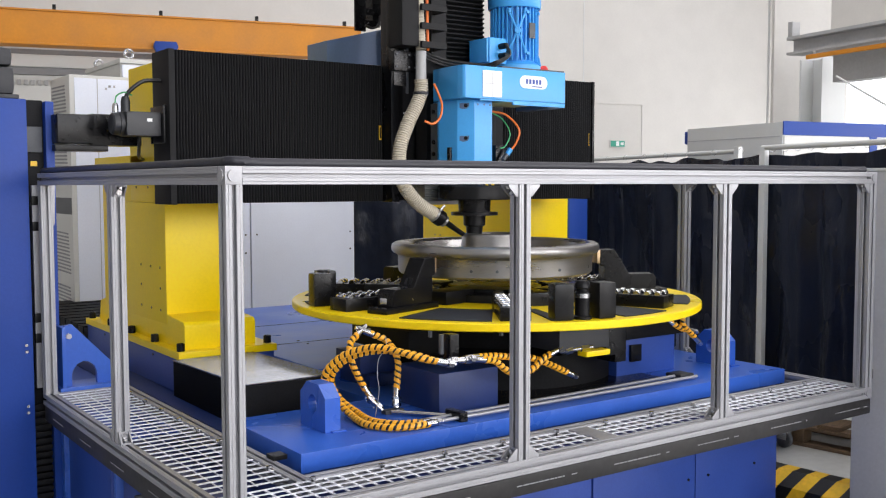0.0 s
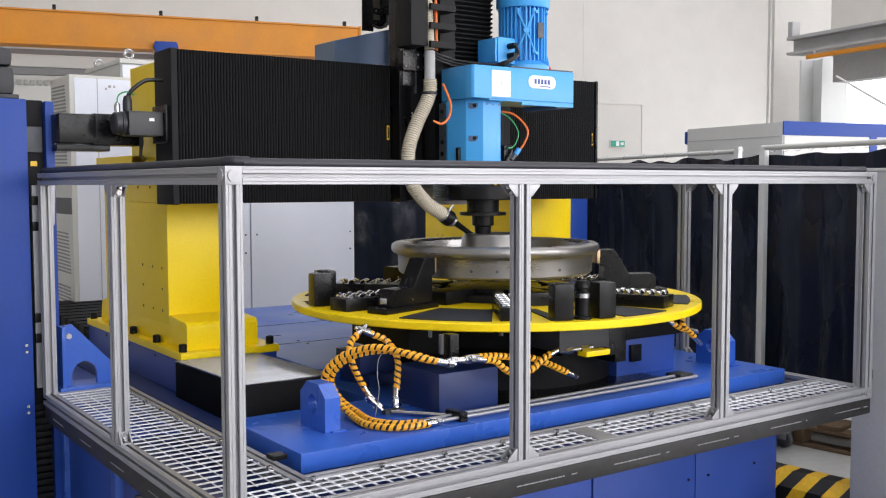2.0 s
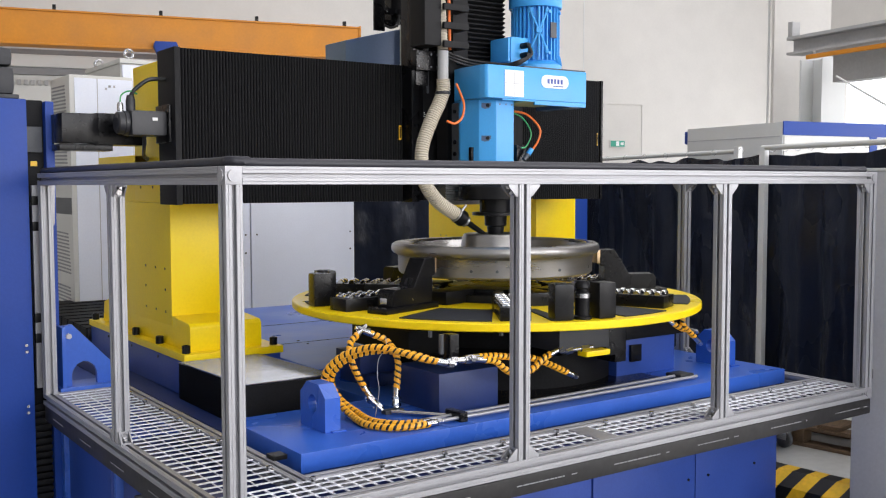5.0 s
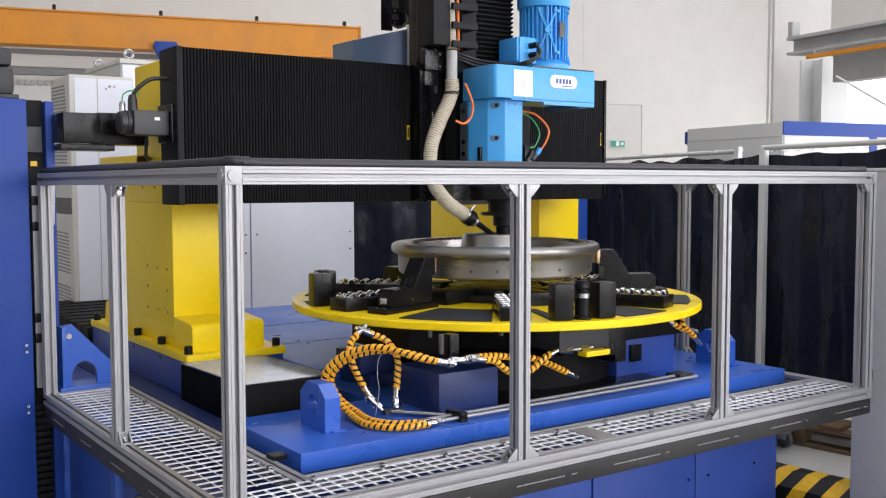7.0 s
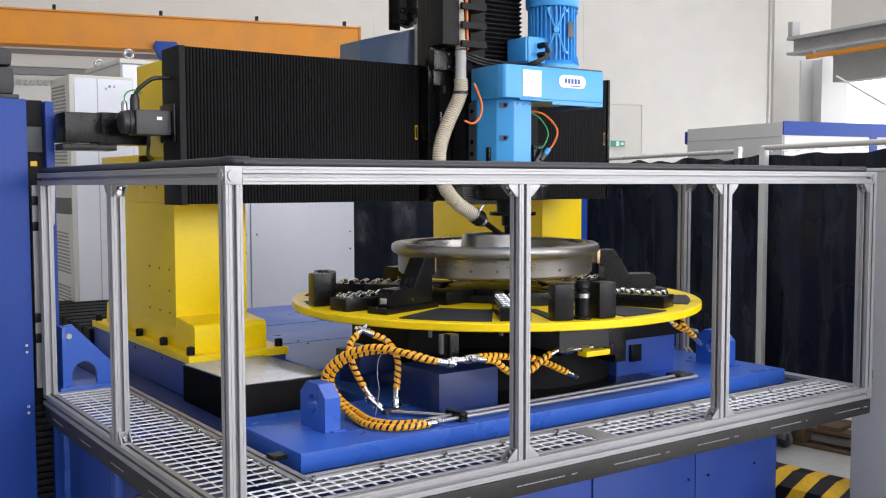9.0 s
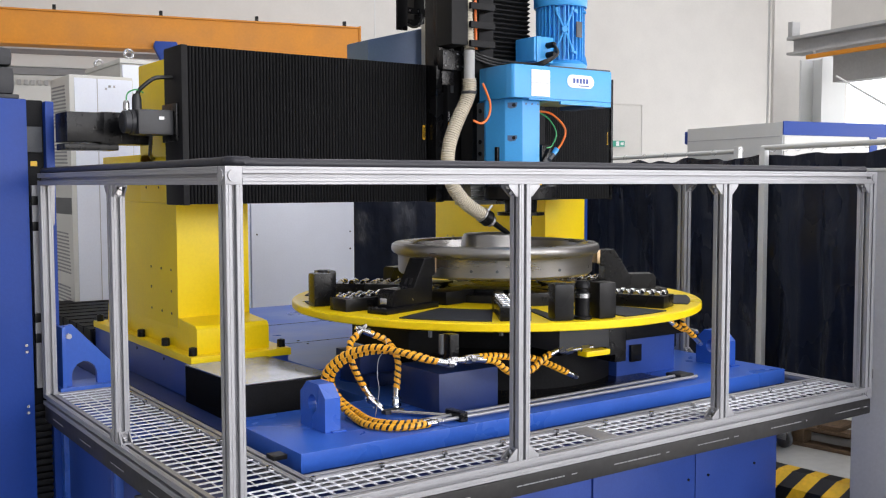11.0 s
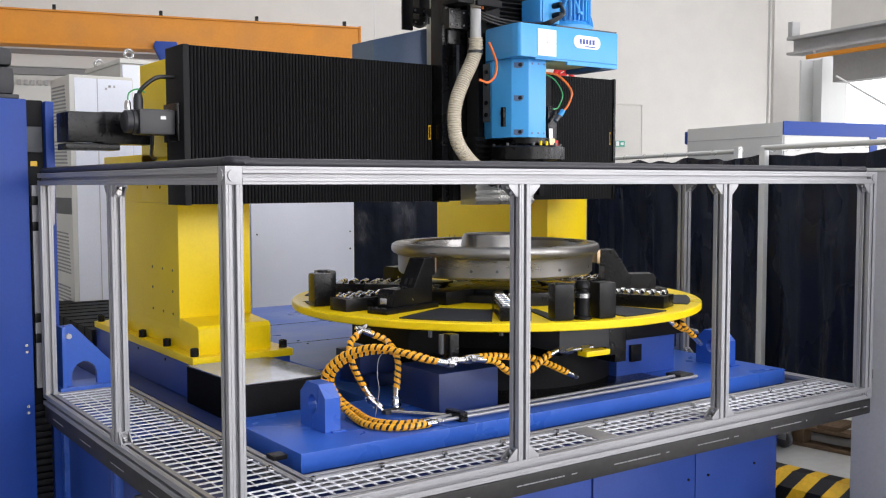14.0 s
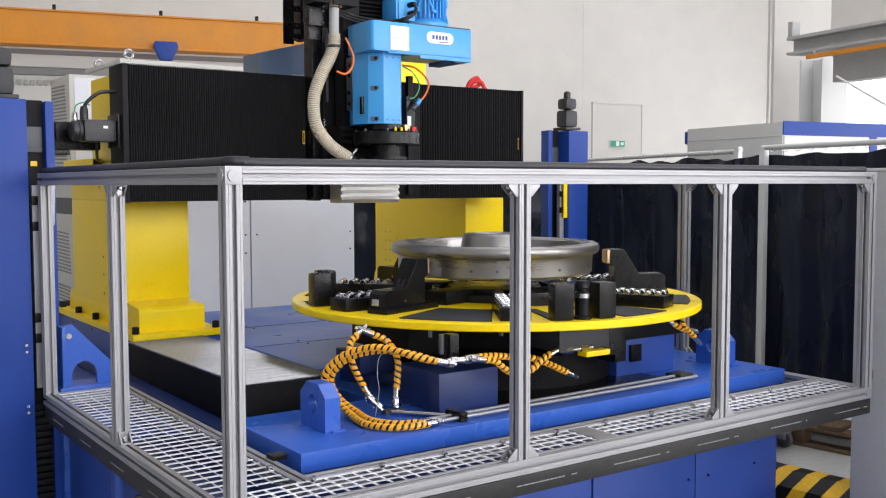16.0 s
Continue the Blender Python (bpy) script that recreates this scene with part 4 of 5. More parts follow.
    part("motor_flange", box_bm(0.425, 1.60, 0.165, 0.436, 1.755, 0.312, 0.004), BLACK, mot)
    part("encoder_cap", lathe([(0.0, 0.243), (0.036, 0.243), (0.043, 0.249), (0.043, 0.270), (0.047, 0.272), (0.047, 0.286), (0.0, 0.286)], 24, (0, 1.678, 0.238), "x"), DARK, mot)
    part("type_plate", box_bm(0.366, 1.6175, 0.247, 0.386, 1.6195, 0.259, 0), PAPER, mot)
    part("plug", lathe([(0.018, 0.0), (0.018, 0.04), (0.013, 0.06)], 14, (0.302, 1.68, 0.285)), DARK, mot)
    part("plug", lathe([(0.012, 0.0), (0.012, 0.024), (0.008, 0.034)], 12, (0.262, 1.68, 0.284)), STEEL, mot)
    part("power_cable", tube(spline([(0.302, 1.68, 0.335), (0.315, 1.67, 0.365), (0.365, 1.66, 0.405), (0.42, 1.66, 0.412), (0.438, 1.66, 0.412)], 8), 0.008, 10), RUBBER, g)
    part("earth_wire", tube(spline([(0.262, 1.68, 0.315), (0.268, 1.68, 0.345), (0.295, 1.67, 0.36), (0.325, 1.67, 0.35)], 8), 0.003, 6), GREEN, g)
    part("drop_cable", tube(spline([(0.36, 1.70, 0.19), (0.365, 1.72, 0.15), (0.39, 1.80, 0.118), (0.44, 1.92, 0.108), (0.475, 1.995, 0.11)], 8), 0.007, 8), RUBBER, g)
    # cable chain channel reaching back
    part("cable_channel", box_bm(0.075, 1.80, 0.165, 0.215, 1.97, 0.278, 0.005), BLACK, g)
    part("cable_channel", box_bm(0.216, 1.85, 0.160, 0.42, 1.985, 0.285, 0.005), BLACK, g)
    part("channel_tray", box_bm(0.075, 1.84, 0.135, 0.28, 1.96, 0.160, 0.003), BLACK, g)
    part("sling", tube(spline([(2.42, 1.72, 0.532), (2.43, 1.70, 0.575), (2.47, 1.69, 0.598), (2.50, 1.71, 0.565), (2.46, 1.72, 0.545), (2.445, 1.70, 0.570), (2.49, 1.69, 0.580), (2.53, 1.70, 0.545), (2.56, 1.72, 0.532)], 8), 0.012, 8), RED, g, "red lifting sling lying on the beam")
    return g


GANTRY = gantry()
PLEATS_LEFT, PLEATS_RIGHT = 78, 46


def pleats():
    """Folds of the crossbeam bellows, as rigid strips that slide along the beam."""
    out = []
    w = 0.0165
    bm = prism([(-w / 2, 0.008), (-w * 0.25, -0.003), (0, -0.006), (w * 0.25, -0.003), (w / 2, 0.008)], -0.074, 0.527, 0, "z")
    me = mesh_of("pleat", bm, BELLOWS)
    for k in range(PLEATS_LEFT + PLEATS_RIGHT):
        ob = new("pleat", me)
        ob.parent = GANTRY
        out.append(ob)
    return out


PLEATS = pleats()


def warning_marks():
    out = []
    for half in (0.0065, 0.0025):
        ob = part("warning_label", box_bm(-half, -0.0105, 0.198, half, -0.0085, 0.262, 0), TAPE, GANTRY, "small yellow warning label")
        part("label_print", box_bm(-half * 0.5, -0.0113, 0.206, half * 0.5, -0.0106, 0.254, 0), BLACK, ob)
        out.append(ob)
    return out


MARKS = warning_marks()


# ---- carriage on the crossbeam (its x and y are those at the start) ----
def carriage():
    c = thing("carriage", "black cross slide carriage with tall cover and cable tower", "carriage")
    part("side_plate", box_bm(1.415, 1.50, -0.078, 1.455, 1.585, 1.15, 0.004), BLACK, c)
    part("back_plate", box_bm(1.455, 1.47, -0.070, 2.02, 1.560, 0.52, 0.004), SKIRT, c)
    part("tower_plate", box_bm(1.455, 1.47, 0.521, 1.90, 1.55, 1.15, 0.004), BLACK, c)
    for x, top in ((1.55, 0.9), (1.93, 0.55)):
        part("guide_rail", box_bm(x, 1.445, -0.05, x + 0.03, 1.469, top, 0.003), BELLOWS, c)
    for z in (0.05, 0.13, 0.21):
        part("screw", lathe([(0.006, 1.443), (0.006, 1.446)], 8, (1.565, 0, z), "y"), STEEL, c)
    part("edge_strip", box_bm(1.470, 1.462, 0.40, 1.482, 1.4695, 1.15, 0.002), CHAR, c)
    part("rear_arm", prism([(1.37, 0.575), (1.37, 0.685), (1.72, 0.775), (1.72, 0.575)], 2.0, 2.2, 0.004, "y"), SLATE, c, "slate blue rear counter box")
    part("rear_strip", box_bm(1.675, 1.96, 0.53, 1.715, 1.999, 1.15, 0.003), CREAM, c)
    part("rear_bracket", box_bm(1.54, 1.86, 0.76, 1.60, 1.95, 1.15, 0.004), BLACK, c)
    part("rear_shelf", box_bm(1.46, 1.80, 0.528, 1.72, 2.0, 0.56, 0.003), GIRDER, c)
    part("ladder_post", box_bm(1.44, 1.85, 0.72, 1.498, 1.862, 1.15, 0.003), BLACK, c)
    for z in (0.745, 0.80, 0.887, 0.97, 1.05):
        rung = part("ladder_rung", box_bm(1.4985, 1.852, z, 1.575, 1.861, z + 0.03, 0.003), BLACK, c)
        for x in (1.51, 1.56):
            part("screw", lathe([(0.0, 1.8485), (0.005, 1.8485), (0.005, 1.852)], 10, (x, 0, z + 0.015), "y"), STEEL, rung)
    part("loop_cable", tube(spline([(1.57, 1.84, 0.80), (1.56, 1.835, 0.755), (1.52, 1.83, 0.735), (1.485, 1.835, 0.745)], 8), 0.006, 8), RUBBER, c)
    for z in (0.79, 0.88, 0.97):
        part("rear_clip", box_bm(1.56, 1.84, z, 1.62, 1.859, z + 0.04, 0.004), BLACK, c)
    box = part("rear_drive", box_bm(2.20, 1.99, 0.506, 2.41, 2.12, 0.70, 0.006), YELLOW, c, "yellow drive housing behind the crossbeam")
    part("drive_cap", box_bm(2.22, 2.0, 0.7005, 2.40, 2.11, 0.735, 0.01), ORANGE, box)
    part("print_mark", box_bm(1.457, 1.4665, 0.24, 1.47, 1.4695, 0.27, 0), TAPE, c)
    for k in range(5):
        part("print_mark", box_bm(1.457 + 0.004 * (k % 2), 1.4665, 0.28 + k * 0.008, 1.462 + 0.004 * (k % 2), 1.4695, 0.284 + k * 0.008, 0), PAPER, c)
    return c


CARRIAGE = carriage()


def z_ribs():
    """Folds of the pale bellows under the vertical slide."""
    out = []
    bm = bmesh.new()
    prism([(1.345, 0.0), (1.325, 0.017), (1.345, 0.035), (1.444, 0.035), (1.444, 0.0)], 1.475, 1.80, 0, "x", bm)
    me = mesh_of("bellows_rib", bm, RIBGREY)
    me_dark = me.copy()
    me_dark.materials[0] = BELLOWS
    for k in range(12):
        ob = new("bellows_rib", me if k < 7 else me_dark)
        ob.parent = CARRIAGE
        out.append(ob)
    return out


RIBS = z_ribs()

AX, AY = 1.637, 1.187


# ---- milling head (its place is that at the start) ----
def head():
    h = thing("spindle_head", "light blue milling head with vertical motor and spindle", "spindle head")
    body = [(AX - 0.128, AY - 0.05), (AX - 0.075, AY - 0.10), (AX + 0.015, AY - 0.10), (AX + 0.03, AY - 0.085), (AX + 0.10, AY + 0.05), (AX + 0.10, AY + 0.17), (AX - 0.10, AY + 0.17), (AX - 0.152, AY + 0.05)]
    bod = part("spindle_body", prism(body, 0.03, 0.3525, 0.003), SKY, h)
    facet = Matrix.Translation((AX - 0.1015, AY - 0.075, 0)) @ Matrix.Rotation(math.atan2(-0.05, 0.053), 4, "Z")
    # screw pockets as raised slate patches, their recess shade put into the colour
    for z in (0.050, 0.190, 0.325):
        pocket = prism([(-0.026, 0.012), (0.014, 0.012), (0.014, 0.0), (0.006, -0.010), (-0.012, -0.013), (-0.026, -0.008)], -0.0012, 0.004, 0, "y")
        pocket.transform(facet @ Matrix.Translation((0, 0, z)))
        pk = part("screw_pocket", pocket, SLATE, bod)
        cap = lathe([(0.0, -0.006), (0.007, -0.006), (0.008, -0.004), (0.008, 0.0)], 12, (0.0, 0.0, 0.002), "y")
        cap.transform(facet @ Matrix.Translation((0, 0, z)))
        part("cap_screw", cap, BLACK, pk)
    for z in (0.048, 0.332):
        for dx in (-0.058, -0.025, 0.006):
            part("screw", lathe([(0.0, AY - 0.1015), (0.0042, AY - 0.1015), (0.0042, AY - 0.098)], 10, (AX + dx, 0, z), "y"), SLATE, bod)
    part("name_plate", box_bm(AX - 0.1455, AY - 0.022, 0.075, AX - 0.132, AY - 0.002, 0.155, 0.002), BLACK, bod)
    box = [(AX - 0.150, AY - 0.14), (AX + 0.393, AY - 0.14), (AX + 0.393, AY + 0.13), (AX - 0.10, AY + 0.16), (AX - 0.145, AY + 0.10), (AX - 0.156, AY + 0.04), (AX - 0.163, AY - 0.10), (AX - 0.160, AY - 0.13)]
    hou = part("belt_housing", prism(box, 0.353, 0.487, 0.005), SKY, h)
    part("front_skirt", box_bm(AX - 0.075, AY - 0.1395, 0.346, AX + 0.10, AY - 0.128, 0.3525, 0.002), SKY, hou)
    part("front_skirt", box_bm(AX + 0.10, AY - 0.1395, 0.334, AX + 0.392, AY - 0.128, 0.3525, 0.002), SKY, hou)
    part("end_skirt", box_bm(AX + 0.380, AY - 0.127, 0.334, AX + 0.392, AY + 0.12, 0.3525, 0.002), SKY, hou)
    part("cover_rim", prism([(AX + 0.04, AY - 0.137), (AX + 0.39, AY - 0.137), (AX + 0.39, AY + 0.12), (AX + 0.04, AY + 0.12)], 0.4875, 0.493, 0.002), CHAR, hou)
    part("underside_cover", box_bm(AX + 0.06, AY - 0.12, 0.346, AX + 0.30, AY + 0.10, 0.3525, 0.002), PALE_YELLOW, hou, "pale yellow underside cover")
    part("lip", prism([(AX + 0.31, AY - 0.12), (AX + 0.375, AY - 0.12), (AX + 0.375, AY + 0.10), (AX + 0.31, AY + 0.10)], 0.330, 0.3525, 0.003), SLATE, hou)
    # target sticker and maker's plate
    st = part("target_sticker", box_bm(AX - 0.064, AY - 0.1425, 0.362, AX + 0.036, AY - 0.1405, 0.470, 0), PAPER, hou, "white sticker with thin cross lines")
    part("cross_line", box_bm(AX - 0.062, AY - 0.1431, 0.4150, AX + 0.034, AY - 0.1426, 0.4172, 0), PRINT, st)
    part("cross_line", box_bm(AX - 0.0152, AY - 0.1431, 0.364, AX - 0.0130, AY - 0.1426, 0.468, 0), PRINT, st)
    bm = box_bm(-0.0008, AY - 0.1434, 0.0, 0.0008, AY - 0.1432, 0.035, 0)
    bm.transform(Matrix.Translation((AX - 0.012, 0, 0.42)) @ Matrix.Rotation(radians(40), 4, "Y"))
    part("cross_line", bm, PRINT, st)
    pl, pr, pz = AX + 0.133, AX + 0.287, 0.434
    outline = [(pl + 0.027 - 0.027 * math.cos(a), pz + 0.027 * math.sin(a)) for a in np.linspace(-math.pi / 2, math.pi / 2, 9)] + [(pr - 0.027 + 0.027 * math.cos(a), pz + 0.027 * math.sin(a)) for a in np.linspace(math.pi / 2, -math.pi / 2, 9)]
    plate = part("maker_plate", prism(outline, AY - 0.1425, AY - 0.1405, 0, "y"), PAPER, hou, "white rounded maker's plate with dark bars", smooth=False)
    for k in range(5):
        x = pl + 0.033 + k * 0.0185
        part("plate_bar", box_bm(x, AY - 0.1432, pz - 0.008, x + 0.012, AY - 0.1426, pz + 0.012, 0), NAVY, plate)
    part("plate_bar", box_bm(pl + 0.065, AY - 0.1432, pz - 0.020, pr - 0.03, AY - 0.1426, pz - 0.016, 0), NAVY, plate)
    # motor
    mx, my = AX + 0.215, AY - 0.005
    mo = part("motor", lathe([(0.0, 0.494), (0.115, 0.494), (0.115, 0.512), (0.088, 0.530), (0.085, 0.77), (0.0, 0.775)], 40, (mx, my, 0)), SKY, h)
    for k in range(32):
        a = 2 * math.pi * k / 32
        bm = box_bm(0.082, -0.0022, 0.532, 0.106, 0.0022, 0.765, 0.0)
        bm.transform(Matrix.Translation((mx, my, 0)) @ Matrix.Rotation(a, 4, "Z"))
        part("cooling_fin", bm, SKY, mo, smooth=False)
    part("fan_cowl", lathe([(0.113, 0.758), (0.116, 0.763), (0.116, 0.89), (0.10, 0.915), (0.0, 0.915)], 40, (mx, my, 0)), SKY, mo)
    face = Matrix.Translation((mx, my, 0)) @ Matrix.Rotation(radians(-32), 4, "Z") @ Matrix.Translation((0, -0.108, 0.655))
    boss = lathe([(0.0, -0.006), (0.012, -0.006), (0.014, -0.003), (0.014, 0.02)], 16, (0, 0, 0), "y")
    for sx, sz in ((-1, -1), (-1, 1), (1, -1), (1, 1)):
        rod((0, 0.002, 0), (sx * 0.034, 0.012, sz * 0.078), 0.0055, 8, boss)
        rod((sx * 0.034, 0.012, sz * 0.078), (sx * 0.034, 0.012, sz * 0.095), 0.009, 10, boss)
    rod((0, 0.002, -0.11), (0, 0.002, 0.10), 0.004, 8, boss)
    boss.transform(face)
    part("foot_boss", boss, SKY, mo)
    bm = box_bm(-0.017, -0.113, 0.625, 0.017, -0.107, 0.69, 0.001)
    bm.transform(Matrix.Translation((mx, my, 0)) @ Matrix.Rotation(radians(4), 4, "Z"))
    part("type_plate", bm, CHAR, mo)
    jb = part("junction_box", box_bm(mx - 0.185, my - 0.060, 0.512, mx - 0.09, my + 0.07, 0.622, 0.010), SKY, mo)
    part("box_lid", box_bm(mx - 0.197, my - 0.056, 0.518, mx - 0.186, my + 0.066, 0.617, 0.004), SKY, jb)
    for dz in (0.545, 0.585):
        part("cable_gland", lathe([(0.0, my - 0.105), (0.010, my - 0.105), (0.013, my - 0.090), (0.013, my - 0.060)], 14, (mx - 0.125, 0, dz), "y"), BLACK, jb)
    for a in (-48, 42):
        bm = prism([(0.084, 0.512), (0.118, 0.512), (0.112, 0.545), (0.090, 0.60), (0.084, 0.60)], -0.006, 0.006, 0.002, "y")
        bm.transform(Matrix.Translation((mx, my, 0)) @ Matrix.Rotation(radians(a), 4, "Z"))
        part("foot_rib", bm, SKY, mo)
    for a, z in ((-38, 0.735), (0, 0.735), (-38, 0.56)):
        bm = lathe([(0.0, 0.115), (0.007, 0.115), (0.007, 0.095)], 10, (0, 0, z), "x")
        bm.transform(Matrix.Translation((mx, my, 0)) @ Matrix.Rotation(radians(a - 60), 4, "Z"))
        part("cap_screw", bm, SKY, mo)
    part("lug", box_bm(mx + 0.105, my - 0.02, 0.60, mx + 0.125, my + 0.02, 0.64, 0.006), SKY, mo)
    # spindle nose
    ring = part("nose_ring", lathe([(0.07, -0.004), (0.153, -0.004), (0.160, -0.010), (0.160, -0.060), (0.155, -0.065), (0.07, -0.065)], 64, (AX, AY, 0)), BLACK, h)
    part("bearing_cover", lathe([(0.0, 0.03), (0.098, 0.03), (0.098, 0.006), (0.09, -0.003), (0.0, -0.003)], 48, (AX, AY, 0)), BLACK, h)
    part("spindle_nose", lathe([(0.0, -0.064), (0.070, -0.064), (0.068, -0.118), (0.0, -0.118)], 48, (AX, AY, 0)), BLACK, h)
    part("tool_flange", lathe([(0.0, -0.1185), (0.100, -0.1185), (0.100, -0.132), (0.055, -0.134), (0.0, -0.134)], 48, (AX, AY, 0)), BLACK, h)
    part("boring_tool", lathe([(0.0, -0.1345), (0.048, -0.1345), (0.047, -0.175), (0.036, -0.180), (0.034, -0.212), (0.0, -0.212)], 40, (AX, AY, 0)), BLACK, h)
    for k in range(8):
        a = radians(45 * k + 15)
        part("nozzle_screw", lathe([(0.006, -0.004), (0.006, 0.006), (0.004, 0.008)], 10, (AX + 0.142 * math.cos(a), AY + 0.142 * math.sin(a), 0)), CHAR, ring)
    for dx, mat in ((-0.02, YELLOW), (0.012, YELLOW)):
        part("grease_nipple", lathe([(0.006, 0.0), (0.006, 0.016), (0.003, 0.02), (0.0, 0.021)], 10, (AX + dx, AY - 0.112, -0.004)), mat, h)
    part("valve", box_bm(AX + 0.035, AY - 0.105, 0.0, AX + 0.065, AY - 0.085, 0.028, 0.003), BRASS, h)
    part("side_manifold", box_bm(AX + 0.101, AY - 0.02, 0.0, AX + 0.15, AY + 0.08, 0.17, 0.004), BLACK, h)
    part("white_label", box_bm(AX + 0.105, AY - 0.0225, 0.03, AX + 0.125, AY - 0.0205, 0.075, 0), PAPER, h)
    # slide behind the body
    part("slide", box_bm(AX - 0.13, AY + 0.172, -0.02, AX + 0.16, AY + 0.255, 1.15, 0.004), BELLOWS, h)
    mount = part("mount_plate", box_bm(AX - 0.142, AY + 0.07, 0.10, AX - 0.124, AY + 0.125, 0.345, 0.003), CHAR, h)
    for z in (0.13, 0.18, 0.26, 0.31):
        part("socket_screw", lathe([(0.0, AX - 0.148), (0.009, AX - 0.148), (0.009, AX - 0.142)], 12, (0, AY + 0.098, z), "x"), BLACK, mount)
    # vertical black bellows and the cable tower beside it
    for k in range(33):
        z = 0.52 + k * 0.0195
        part("bellows_fold", prism([(AY + 0.171, z), (AY + 0.106, z), (AY + 0.086, z + 0.008), (AY + 0.086, z + 0.0115), (AY + 0.106, z + 0.0195), (AY + 0.171, z + 0.0195)], AX - 0.085, AX + 0.120, 0.0, "x"), BELLOWS, h, smooth=False)
    tx0, tx1, ty = AX - 0.285, AX - 0.14, AY + 0.07
    part("tower_post", box_bm(tx1 - 0.055, ty - 0.03, 0.53, tx1 + 0.022, ty + 0.02, 1.15, 0.003), BELLOWS, h)
    part("tower_back", box_bm(tx0 - 0.085, ty + 0.01, 0.49, tx0 - 0.01, ty + 0.05, 1.15, 0.004), BLACK, h)
    for z in (0.555, 0.63, 0.705, 0.80, 0.90, 1.0):
        part("tower_rung", box_bm(AX - 0.300, AY - 0.046, z, tx1 - 0.035, AY - 0.030, z + 0.026, 0.003), BELLOWS, h)
        part("rung_arm", box_bm(tx1 - 0.051, AY - 0.0295, z, tx1 - 0.035, ty - 0.0305, z + 0.026, 0.002), BELLOWS, h)
    part("tower_cover", box_bm(AX - 0.385, AY - 0.030, 0.56, AX - 0.303, AY + 0.078, 1.15, 0.006), BELLOWS, h)
    part("hose_bracket", box_bm(tx0 - 0.10, ty - 0.04, 0.465, tx0 + 0.01, ty - 0.0, 0.545, 0.003), BLACK, h)
    for x in (tx0 - 0.09, tx0 - 0.03, tx0 + 0.0):
        for z in (0.48, 0.53):
            part("bracket_screw", lathe([(0.0, ty - 0.045), (0.0042, ty - 0.045), (0.0042, ty - 0.04)], 10, (x, 0, z), "y"), CHAR, h)
    part("clear_guard", box_bm(tx0 - 0.09, ty - 0.02, 0.405, tx0 - 0.03, ty - 0.012, 0.465, 0.002), BLACK, h)
    # suction hose
    hx = AX - 0.275
    part("pipe", rod((hx, AY, 0.42), (hx, AY, 0.545), 0.0225), GIRDER, h, "grey rigid pipe")
    line = spline([(hx, AY, 0.43), (hx + 0.001, AY, 0.385), (hx - 0.02, AY, 0.33), (hx - 0.058, AY, 0.262), (hx - 0.098, AY, 0.17), (hx - 0.108, AY, 0.09), (hx - 0.09, AY, 0.004), (hx - 0.02, AY, -0.075), (hx + 0.075, AY, -0.130)], 20)
    fine = resample(line, 0.00235)
    part("suction_hose", tube(fine, [0.0258 + (0.0034 if k % 4 < 2 else 0.0) for k in range(len(fine))], 20), HOSE, h, "cream corrugated suction hose")
    up = spline([(hx, AY, 0.55), (hx, AY + 0.02, 0.8), (hx, AY + 0.03, 1.15)], 20)
    fine = resample(up, 0.003)
    part("suction_hose", tube(fine, [0.020 + (0.002 if k % 4 < 2 else 0.0) for k in range(len(fine))], 16), HOSE, h, "cream corrugated suction hose")
    part("hose_clamp", lathe([(0.031, 0.368), (0.032, 0.370), (0.032, 0.378), (0.031, 0.380)], 24, (hx - 0.002, AY, 0)), DARK, h)
    d = Vector((0.60, 0, -0.36)).normalized()
    q = Vector((hx + 0.075, AY, -0.130))
    part("nozzle_clamp", tube([q - d * 0.004, q, q + d * 0.03, q + d * 0.034], [0.031, 0.034, 0.034, 0.030], 20), BLACK, h)
    part("nozzle", tube([q + d * 0.03, q + d * 0.045, q + d * 0.06, q + d * 0.165], [0.026, 0.024, 0.013, 0.010], 16), BLACK, h)
    part("hose_clamp", tube([q - d * 0.012, q - d * 0.006], 0.033, 20), STEEL, h)
    part("hose_clamp", tube([q + d * 0.040, q + d * 0.050], 0.0255, 20), STEEL, h)
    part("nozzle_bolt", rod(q + d * 0.015 + Vector((-0.01, -0.02, 0.025)), q + d * 0.015 + Vector((0.015, -0.02, 0.05)), 0.006, 8), STEEL, h)
    # cables
    for k in range(3):
        o = k * 0.012
        part("motor_cable", tube(spline([(tx1 - 0.10, ty - 0.02, 0.555 - o), (tx1 + 0.0, ty - 0.06, 0.520 - o), (tx1 + 0.12, AY - 0.08, 0.500 - o), (mx - 0.20, my - 0.13, 0.510 - o * 0.5), (mx - 0.14, my - 0.14, 0.540), (mx - 0.125, my - 0.105, 0.560 + o)], 8), 0.0055, 8), RUBBER, h)
    part("orange_cable", tube(spline([(AX - 0.245, AY - 0.05, 0.41), (AX - 0.225, AY - 0.05, 0.375), (AX - 0.205, AY - 0.05, 0.325), (AX - 0.215, AY - 0.05, 0.275), (AX - 0.25, AY - 0.05, 0.248), (AX - 0.285, AY - 0.04, 0.258)], 8), 0.005, 8), ORANGE_WIRE, h)
    part("orange_cable", tube(spline([(AX + 0.09, AY + 0.0, 0.315), (AX + 0.15, AY - 0.03, 0.30), (AX + 0.205, AY - 0.05, 0.24), (AX + 0.19, AY - 0.05, 0.18), (AX + 0.14, AY - 0.05, 0.13)], 8), 0.005, 8), ORANGE_WIRE, h)
